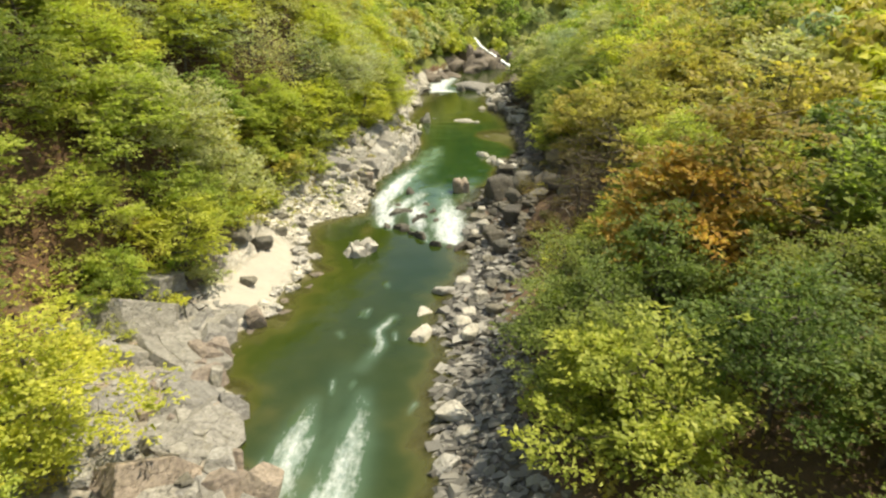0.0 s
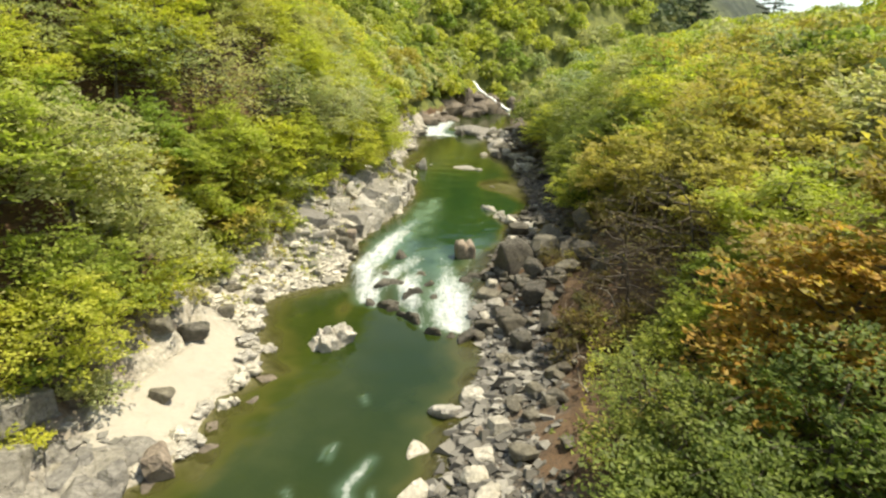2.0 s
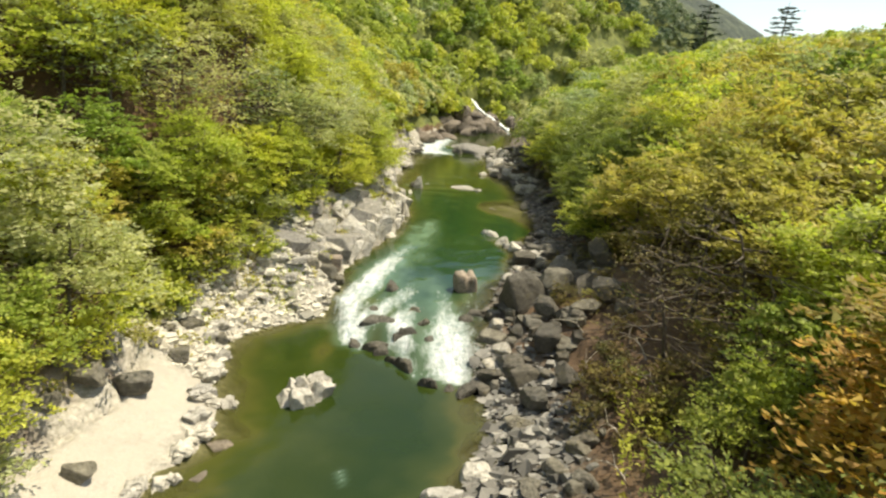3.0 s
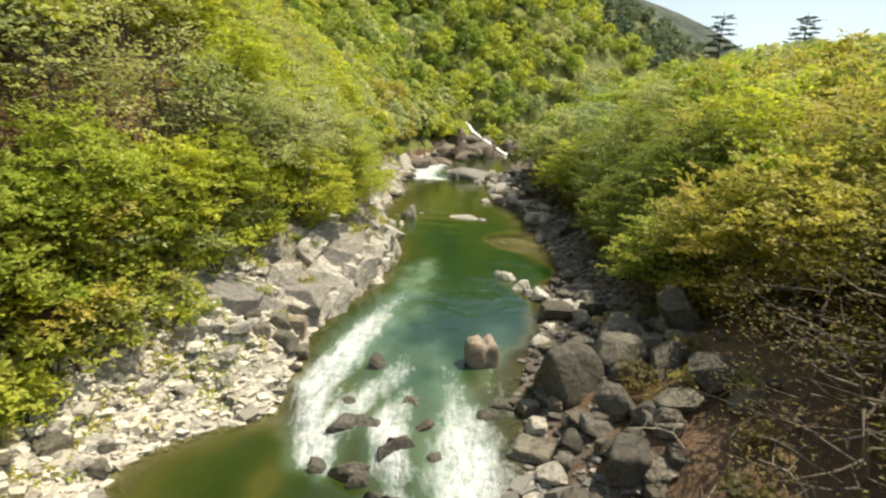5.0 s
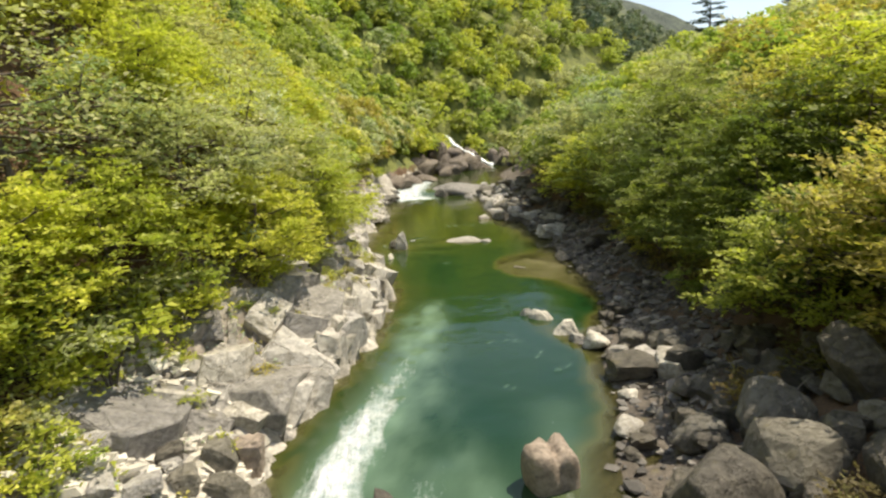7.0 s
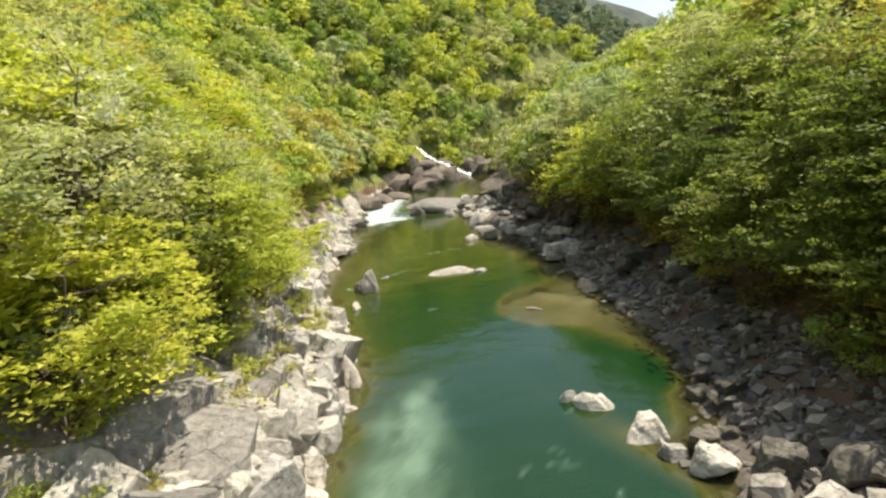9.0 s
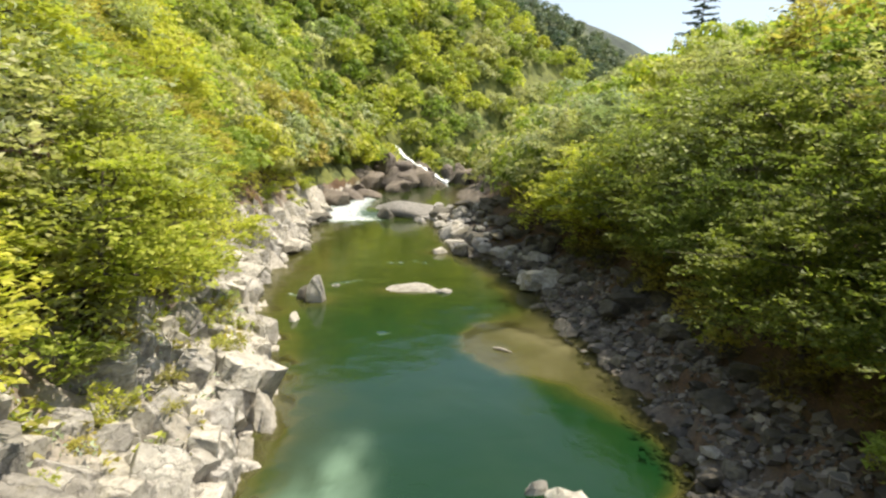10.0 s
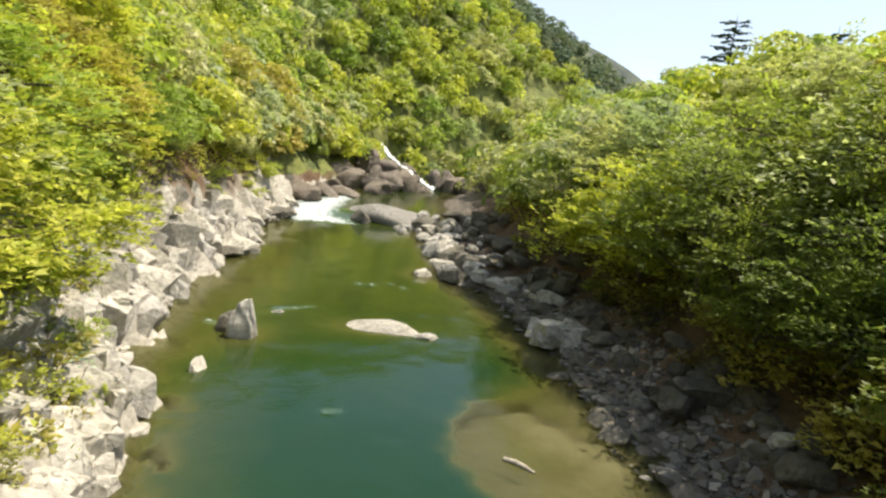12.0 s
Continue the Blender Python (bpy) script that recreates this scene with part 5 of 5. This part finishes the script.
def pick(x, y, side):
    """Which kind grows there: kinds gather in loose groups."""
    g = float(fbm(np.array([x * 0.09 + 5]), np.array([y * 0.09]), 200, 3)[0]) + rng.uniform(-0.14, 0.14)
    if side > 0:
        if 72 < y < 108 and x < float(RIGHT(y)) + 20:
            if x < float(RIGHT(y)) + 15:
                return "deep" if g < 0.72 else "olive"
            return "deep" if g < 0.32 else "green" if g < 0.44 else "olive" if g < 0.52 else "yellow"
        if y < 45:
            return "deep" if g < 0.54 else "green"
        if y < 62 and x < 27:
            return "deep" if g < 0.3 else "green" if g < 0.42 else "olive"
        if y >= 108:
            return "deep" if g < 0.27 else "green" if g < 0.42 else "yellow" if g < 0.6 else "pale"
        return "deep" if g < 0.29 else "green" if g < 0.35 else "olive" if g < 0.6 else "yellow" if g < 0.72 else "pale"
    if y > 102:
        return "deep" if g < 0.25 else "green" if g < 0.36 else "yellow" if g < 0.56 else "pale" if g < 0.68 else "olive"
    if y > 62:
        return "deep" if g < 0.27 else "green" if g < 0.42 else "yellow" if g < 0.56 else "pale" if g < 0.68 else "yellow"
    return "deep" if g < 0.29 else "green" if g < 0.44 else "yellow" if g < 0.57 else "pale"


# trees that stand out
spots = []
for x, y, kind_, s in ((15.2, 34.4, "orange", 1.3), (18.8, 35.8, "orange", 1.5), (12.9, 41.2, "green", 0.62),  (15.4, 42.4, "green", 0.8), (19.2, 42.0, "green", 1.0), (21.8, 38.8, "yellow", 1.0),
                       (12.4, 49.6, "brown", 1.0), (14.6, 46.0, "brown", 1.0), (13.2, 54.4, "brown", 0.9), (16.4, 49.6, "brown", 1.15), (15.6, 54.4, "brown", 1.1), (12.6, 43.6, "brown", 0.75), (18.8, 46.0, "green", 1.1),
                       (20.0, 52.0, "olive", 1.05), (18.6, 57.4, "olive", 1.05), (17.6, 62.2, "olive", 1.1), (15.2, 66.2, "olive", 1.1), (15.0, 59.2, "brown", 0.9), (18.6, 67.4, "yellow", 1.15), (13.4, 69.4, "green", 0.95), (19.6, 97.5, "open", 1.2), (22.6, 91.5, "open", 1.15), (18.4, 107.0, "open", 1.1), (24.5, 84.0, "open", 1.1)):
    tree(x, y, kind_, s, rng.uniform(0, 6.28), int(rng.integers(3)), "trees of the right slope")
    spots.append((x, y))
for x, y, kind_, s in ((-21.8, 33.2, "yellow", 0.55), (-23.6, 36.6, "yellow", 0.7), (-22.6, 50.0, "yellow", 0.9), (-23.0, 54.2, "olive", 0.95), (-21.9, 58.2, "green", 0.9), (-19.6, 62.2, "yellow", 0.9), (-17.4, 66.2, "yellow", 0.85), (-15.9, 70.2, "green", 0.85), (-24.4, 56.8, "green", 1.05),
                       (-13.9, 82.6, "blossom", 1.05), (-16.4, 86.6, "blossom", 0.95), (-15.2, 76.0, "pale", 1.0), (-19.4, 70.6, "open", 1.15), (-22.4, 65.0, "open", 1.15), (-17.6, 73.6, "open", 1.0), (-25.0, 61.0, "open", 1.15)):
    tree(x, y, kind_, s, rng.uniform(0, 6.28), int(rng.integers(3)), "trees of the left slope")
    spots.append((x, y))

for y in np.arange(71, 100, 3.1):
    y = float(y) + rng.uniform(-0.8, 0.8)
    x = float(RIGHT(y)) + float(RBANK(y)) - (-0.6 if y < 80 else -1.0) + rng.uniform(-0.7, 0.7)
    tree(x, y, "deep", rng.uniform(0.8, 1.0), rng.uniform(0, 6.28), int(rng.integers(4)) + int(rng.integers(3)), "trees of the right slope")
    spots.append((x, y))

# young growth that hangs over the left bank under the trees
bank_rng = np.random.default_rng(77)
for y in np.arange(54, 68, 0.8):
    for out in (0.4, 2.4):
        yy = float(y) + bank_rng.uniform(-0.5, 0.5)
        shrub(-17.4 - out - 0.16 * (66 - yy) + bank_rng.uniform(-0.6, 0.6), yy, ("yellow", "green", "yellow", "olive")[int(bank_rng.integers(4))], bank_rng.uniform(1.1, 1.9), "shrubs of the bank")

# the wood on both slopes: near trees one by one, the rest gathered
STEP = 4.5
gathered = {}
for side in (-1, 1):
    for gy in np.arange(-3, 176, STEP):
        for gd in np.arange(0, 54, STEP):
            y = gy + rng.uniform(-1.5, 1.5)
            w = float(LBANK(y) if side < 0 else RBANK(y))
            d = w + (0.9 if side < 0 else -0.6 if y < 70 else -0.3 if y < 98 else 0.8) + gd + rng.uniform(-1.2, 1.2)
            if side < 0 and 46 < y < 66:
                d += 1.6
            x = float(LEFT(y)) - d if side < 0 else float(RIGHT(y)) + d
            if side > 0 and y < 42:
                x += 3.2
            if any((x - a) ** 2 + (y - b) ** 2 < 7 for a, b in spots) or rng.random() < 0.04:
                continue
            if side > 0 and 32 < y < 68 and x < (18.5 if y > 45 else 13.5):
                continue
            spots.append((x, y))
            s = rng.uniform(0.85, 1.15) * ((0.92 if gd < 1 else 1.0) if side < 0 else 1.12 if gd < 6 else 1.08 if gd < 10 else 0.95)
            if side > 0 and y < 30:
                s *= 0.85
            kind_ = pick(x, y, side)
            if 10 < y < 120 and gd < STEP * 5.5:
                tree(x, y, kind_, s, rng.uniform(0, 6.28), int(rng.integers(3)), "trees of the left slope" if side < 0 else "trees of the right slope", gd > STEP * 2.5)
            else:
                gathered.setdefault(kind_, []).append((x, y, s))


def wood(name, kind_, spots_, leaves, size, label):
    """Trees of one kind in one mesh: each a rounded crown of several lobes, with its own tone."""
    r = np.random.default_rng(len(spots_))
    xs, ys, ss = np.array(spots_).T
    C, N, tones = [], [], []
    for x, y, s, z in zip(xs, ys, ss, ground(xs, ys)):
        lobes = 9
        k = np.arange(lobes)
        t = (k + 0.5) / lobes
        ang, out = k * 2.4 + r.uniform(0, 6), 2.9 * np.sqrt(np.maximum(1.02 - t * t, 0.02)) * r.uniform(0.6, 1.0, lobes)
        centre = np.stack([np.cos(ang) * out, np.sin(ang) * out, 2.2 + 4.2 * t], 1) * s
        radius = r.uniform(1.25, 2.0, lobes) * s
        which = r.integers(lobes, size=leaves)
        n = r.normal(size=(leaves, 3)) + (0, 0, 0.35)
        n[:, 2] = np.where(n[:, 2] < -0.3, -n[:, 2], n[:, 2])
        n /= np.linalg.norm(n, axis=1)[:, None]
        p = centre[which] + n * (radius[which] * r.uniform(0.75, 1.12, leaves))[:, None] * (1.1, 1.1, 0.72)
        C.append(p + (x, y, z))
        m = n + r.normal(size=(leaves, 3)) * 0.4 + (0, 0, 0.25)
        N.append(m / np.linalg.norm(m, axis=1)[:, None])
        tones.append(np.full(leaves * 3, r.random()))
    v, f = leaf_cards(np.vstack(C), np.vstack(N), size, r)
    me = mesh_of(name, v, f, LEAVES[kind_])
    me.attributes.new("tone", "FLOAT", "POINT").data.foreach_set("value", np.concatenate(tones))
    tagged(new(name, me), label, "woods", kind="stuff")


for kind_, spots_ in gathered.items():
    seen_ = [q for q in spots_ if q[1] > 100]
    wood("slope_woods", kind_, seen_, 740, 0.54, "spring woods on the gorge slopes")
    wood("slope_woods", kind_, [q for q in spots_ if q[1] <= 100], 260, 0.85, "spring woods high on the gorge slopes")
far_spots = {}
for y0, y1, step in ((176, 262, 5.6), (262, 350, 7.4)):
    for gy in np.arange(y0, y1, step):
        lean = max(gy - 200, 0) * 0.85
        for gx in np.arange(lean - 62, lean + 52, step):
            x, y = gx + rng.uniform(-0.4, 0.4) * step, gy + rng.uniform(-0.4, 0.4) * step
            if not (LEFT(y) - 1.5 < x < RIGHT(y) + 5 and y < 214):
                g = float(fbm(np.array([x * 0.05]), np.array([y * 0.05]), 220, 3)[0]) + rng.uniform(-0.12, 0.12)
                # beyond y 300 the leaf colour itself carries the haze of distance
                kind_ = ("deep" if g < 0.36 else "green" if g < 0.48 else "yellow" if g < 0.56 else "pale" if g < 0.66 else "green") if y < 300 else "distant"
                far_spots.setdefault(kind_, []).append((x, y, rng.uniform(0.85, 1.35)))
for gx in np.arange(44, 100, 7.5):
    for gy in np.arange(118, 180, 7.5):
        far_spots.setdefault(("yellow", "green", "pale")[int(rng.integers(3))], []).append((gx + rng.uniform(-3, 3), gy + rng.uniform(-3, 3), rng.uniform(0.9, 1.2)))
for gy in np.arange(150, 207, 2.5):
    for gd in (0.2, 2.8, 5.6):
        y = gy + rng.uniform(-0.8, 0.8)
        far_spots.setdefault(("yellow", "green", "pale", "olive")[int(rng.integers(4))], []).append((float(LEFT(y)) - float(LBANK(y)) - gd + rng.uniform(-0.8, 0.8), y, rng.uniform(0.6, 0.85)))
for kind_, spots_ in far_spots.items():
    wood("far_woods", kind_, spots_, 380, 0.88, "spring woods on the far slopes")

# shrubs along the edges of the rock
for k in range(290):
    side = -1 if k % 19 < 11 else 1
    y = rng.uniform(12, 150) if side < 0 or k % 2 else rng.uniform(72, 112)
    w = float(LBANK(y) if side < 0 else RBANK(y))
    d = w + rng.uniform(-1.3, 4.5 if side < 0 else 5.0)
    x = float(LEFT(y)) - d if side < 0 else float(RIGHT(y)) + d
    kind_ = ("yellow", "green", "yellow", "olive", "pale")[int(rng.integers(5))] if side < 0 else ("green", "olive", "brown")[int(rng.integers(3))] if not 44 < y < 72 else "brown"
    shrub(x, y, kind_, rng.uniform(0.6, 1.25), "shrubs of the bank")

for k in range(64):
    y = rng.uniform(66, 112)
    shrub(float(LEFT(y)) - float(LBANK(y)) - rng.uniform(-0.6, 3.2), y, ("yellow", "green", "yellow", "pale")[int(rng.integers(4))], rng.uniform(1.0, 1.7), "shrubs of the bank")

for k in range(52):
    y = rng.uniform(66, 104)
    shrub(float(LEFT(y)) - rng.uniform(0.8, float(LBANK(y))), y, ("yellow", "green", "olive")[int(rng.integers(3))], rng.uniform(0.25, 0.6), "shrubs of the bank")

for k in range(44):
    shrub(rng.uniform(9, 17), rng.uniform(31, 67), ("brown", "brown", "brown", "olive")[int(rng.integers(4))], rng.uniform(0.5, 1.0), "shrubs of the bank")

for k in range(20):
    y = rng.uniform(46, 70)
    shrub(float(LEFT(y)) - float(LBANK(y)) - rng.uniform(0.4, 2.6), y, ("yellow", "pale", "yellow")[k % 3], rng.uniform(0.8, 1.4), "shrubs of the bank")

for kind_, spots_ in FAR_SHRUBS.items():
    V, F, tones, at = [], [], [], 0
    for x, y, scale in spots_:
        for me in SHRUBS[kind_][int(rng.integers(2))][1:]:
            a, v = rng.uniform(0, 6.28), np.array([w.co[:] for w in me.vertices]) * scale
            V.append(np.stack([x + v[:, 0] * math.cos(a) - v[:, 1] * math.sin(a), y + v[:, 0] * math.sin(a) + v[:, 1] * math.cos(a), ground_at(x, y) + v[:, 2]], 1))
            F.append(np.array([g.vertices[:] for g in me.polygons]) + at)
            tones.append(np.full(len(v), rng.random()))
            at += len(v)
    me = mesh_of("low_bushes", np.vstack(V), np.vstack(F), LEAVES[kind_])
    me.attributes.new("tone", "FLOAT", "POINT").data.foreach_set("value", np.concatenate(tones))
    tagged(new("low_bushes", me), SHRUB_WORDS[kind_] + " low bushes along the edge of the woods", "bushes", kind="stuff")

# bare branches fallen on the brown slope
for k in range(26):
    x, y = rng.uniform(8, 16), rng.uniform(35, 64)
    z, a, length = ground_at(x, y), rng.uniform(0, 6.28), rng.uniform(1.6, 3.4)
    ob = new("fallen_branch")
    ob.location = (x, y, z)
    line = [np.array((math.cos(a) * length * t, math.sin(a) * length * t, 0.25 + 0.5 * math.sin(2.6 * t) + rng.uniform(-0.1, 0.1))) for t in np.linspace(0, 1, 5)]
    line[0][2] = -0.1
    V, F = tube(line, [0.06, 0.05, 0.04, 0.03, 0.012], 5)
    new("limb", mesh_of("limb", np.array(V), [list(g) for g in F], DEADWOOD, True)).parent = ob
    for j in (1, 2, 3):
        tip = line[j] + rng.normal(size=3) * (0.6, 0.6, 0.2) + (0, 0, 0.5)
        V, F = tube([line[j], (line[j] + tip) / 2 + (0, 0, 0.08), tip], [0.03, 0.02, 0.008], 4)
        new("twig", mesh_of("twig", np.array(V), [list(g) for g in F], DEADWOOD, True)).parent = ob
    tagged(ob, "bleached bare branch fallen on the brown slope", "branch", "fallen branches")

# undergrowth between the stems
n = 90000
uy = rng.uniform(8, 165, n)
us = rng.random(n) < 0.5
ud = rng.uniform(0, 1, n) ** 1.4 * 34 + 0.2
ux = np.where(us, LEFT(uy) - LBANK(uy) - ud, RIGHT(uy) + RBANK(uy) + ud + 0.3)
keep = (fbm(ux * 0.3, uy * 0.3, 300) > np.where(us, 0.15, 0.34)) & ~((~us) & (uy > 48) & (uy < 76) & (ud < 8))
ux, uy = ux[keep], uy[keep]
uc = np.stack([ux, uy, ground(ux, uy) + rng.uniform(0.1, 1.0, len(ux)) * (0.4 + 2.2 * fbm(ux * 0.45, uy * 0.45, 310))], 1)
un = rng.normal(size=(len(ux), 3)) * 0.45 + (0, 0, 0.9)
un /= np.linalg.norm(un, axis=1)[:, None]
shade = fbm(ux * 0.2, uy * 0.2, 320) + rng.uniform(-0.1, 0.1, len(ux)) - np.where(us[keep], 0.06, 0)
for kind_, low, high, label in (("yellow", -1, 0.42, "low yellow-green undergrowth on the slopes"), ("green", 0.42, 0.53, "low green undergrowth on the slopes"), ("olive", 0.53, 2, "low olive undergrowth on the slopes")):
    own = (shade >= low) & (shade < high)
    v, f = leaf_cards(uc[own], un[own], 0.24, rng)
    tagged(new("undergrowth", mesh_of("undergrowth", v, f, LEAVES[kind_])), label, "undergrowth", kind="stuff")


# weeds and blossom in the clefts of the left crags
for kind_, count, label in (("olive", 5200, "dry ochre weeds in the clefts of the rock"), ("green", 3600, "low green plants in the clefts of the rock"), ("blossom", 1500, "white-flowering plants at the edge of the rock")):
    wy_ = rng.uniform(28 if kind_ != "blossom" else 60, 106, count * 6)
    wd_ = rng.uniform(0.12, 1.25, len(wy_)) * LBANK(wy_)
    wx_ = LEFT(wy_) - wd_
    patch_ = fbm(wx_ * 0.9, wy_ * 0.9, 330 + count, 3) + 0.12 * (wd_ / LBANK(wy_) - 0.6)
    patch_ = np.where((wy_ > 31) & (wy_ < 51), 0, patch_)
    first = np.argsort(-patch_)[: count]
    wx_, wy_ = wx_[first], wy_[first]
    wc_ = np.stack([wx_, wy_, ground(wx_, wy_) + rng.uniform(0.02, 0.45, count)], 1)
    wn_ = rng.normal(size=(count, 3)) * 0.6 + (0, 0, 0.8)
    v, f = leaf_cards(wc_, wn_ / np.linalg.norm(wn_, axis=1)[:, None], 0.2 if kind_ != "blossom" else 0.14, rng)
    tagged(new("weeds", mesh_of("weeds", v, f, LEAVES[kind_])), label, "weeds", kind="stuff")


def conifer(x, y, height, seed, label):
    """A tall conifer with uneven drooping tiers of branches."""
    r = np.random.default_rng(seed)
    ob = new("conifer_tree")
    ob.location = (x, y, ground_at(x, y))
    V, F = tube([(0, 0, -0.5), (0.1, 0, height * 0.5), (0, 0.1, height)], [height * 0.018, height * 0.012, 0.03], 7)
    C, N = [], []
    V, F = list(V), [list(g) for g in F]
    for k in range(60):
        t = 0.22 + 0.76 * (k // 5) / 12 + r.uniform(-0.012, 0.012)
        reach = height * 0.3 * (1 - t) ** 0.45 * r.uniform(0.55, 1.15) + 0.2
        ang = k * 2 * math.pi / 5 + (k // 5) * 0.7 + r.uniform(-0.35, 0.35)
        p0 = np.array((0, 0, height * t))
        p1 = p0 + (math.cos(ang) * reach, math.sin(ang) * reach, reach * r.uniform(-0.12, 0.16))
        v, f = tube([p0, p1], [0.07, 0.02], 4)
        F += [[q + len(V) for q in g] for g in f]
        V += v
        n = int(10 + reach * 16)
        w = r.uniform(0.35, 1.06, n)[:, None]
        C.append(p0 + (p1 - p0) * w + r.normal(size=(n, 3)) * (0.3, 0.3, 0.07) * (0.4 + reach * 0.25))
        nn = r.normal(size=(n, 3)) * 0.35 + (0, 0, 1)
        N.append(nn / np.linalg.norm(nn, axis=1)[:, None])
    v, f = leaf_cards(np.vstack(C), np.vstack(N), 0.42, r)
    for name, me in (("trunk", mesh_of("trunk", np.array(V), F, BARK, True)), ("crown", mesh_of("crown", v, f, LEAVES["needle"]))):
        new(name, me).parent = ob
    return tagged(ob, label, "conifer", "conifers on the ridge")


conifer(58.5, 170, 19, 1, "tall dark conifer standing above the ridge")
conifer(76.0, 168, 17.5, 2, "dark conifer among the ridge woods")


# ---- the far falls and a drifted log ----
def falls():
    """Water running down a rock step in a bent, widening chute."""
    line = [(3.6, 209.2, 9.2, 0.6), (4.6, 208.4, 8.2, 1.1), (5.8, 207.8, 6.9, 1.0), (7.2, 207.4, 6.0, 0.45), (8.8, 206.9, 5.0, 0.3), (10.4, 206.6, 4.3, 0.55), (12.2, 206.0, 3.1, 0.3), (13.6, 205.6, 2.3, 0.7), (15.2, 205.0, 1.2, 0.6), (16.4, 203.8, 0.95, 1.5)]
    P = []
    for (a, b) in zip(line, line[1:]):
        P += [np.array(a) + (np.array(b) - np.array(a)) * t for t in np.linspace(0, 1, 7)[:-1]]
    P.append(np.array(line[-1]))
    V, F, m = [], [], 7
    for k, q in enumerate(P):
        d = P[min(k + 1, len(P) - 1)] - P[max(k - 1, 0)]
        side = np.array((-d[1], d[0], 0)) / math.hypot(d[0], d[1])
        side = side * 0.4 + np.array((0.35, -0.1, 0.75))
        side /= np.linalg.norm(side)
        for j in range(m):
            s = j / (m - 1) * 2 - 1
            V.append(q[:3] + side * s * q[3] * 0.62 + (0, -1.2 - 0.5 * (1 - s * s), 0.15 + 0.3 * rng.uniform(-1, 1)))
        if k:
            F += [(k * m + j, k * m + j + 1, (k - 1) * m + j + 1, (k - 1) * m + j) for j in range(m - 1)]
    mat, n, l, q = material("falling_water")
    t = tex(n, l, 1.6, 5)
    l.new(ramp(n, l, t.outputs[0], [(0.3, (0.5, 0.55, 0.54)), (0.55, (0.85, 0.87, 0.86))]), q.inputs["Base Color"])
    q.inputs["Roughness"].default_value = 0.5
    return tagged(new("waterfall", mesh_of("waterfall", np.array(V), F, mat, True)), "thin white waterfall running down a rock step", "waterfall")


falls()
for x, y, sx, sy, top, turn in ((4.6, 210.5, 6, 5, 8.0, 10), (8.4, 209.4, 6, 5, 5.0, 30), (12.4, 208.4, 5, 5, 2.6, 0), (1.0, 206, 8, 8, 6.4, 30)):
    crag(x, y, sx, sy, top - 0.9, "brown", turn, "weathered grey-brown crag beside the far falls", "crags of the bank", 0.9, 3.0)

for x, y, sx, sy, top in ((4.0, 199.0, 11.0, 8.0, 5.6), (9.5, 201.5, 7.0, 6.0, 3.4), (20.5, 204.0, 6.0, 6.0, 4.0)):
    rock(x, y, sx, sy, top, "brown", 20, 3, label="rounded brown rock mass below the far falls")

log = new("driftwood_log", mesh_of("driftwood_log", *[np.array(a) if i == 0 else [list(g) for g in a] for i, a in enumerate(tube([(-0.7, 0, 0), (-0.2, 0.05, 0.03), (0.3, 0, 0.02), (0.75, -0.08, 0.0)], [0.1, 0.12, 0.1, 0.05], 8))], DEADWOOD, True))
log.matrix_world = pose(5.45, 95.4, 0.03, 0, 0, -38) @ Matrix.Diagonal((0.8, 0.85, 0.85, 1))
tagged(log, "bleached driftwood log lying in the shallows", "log")
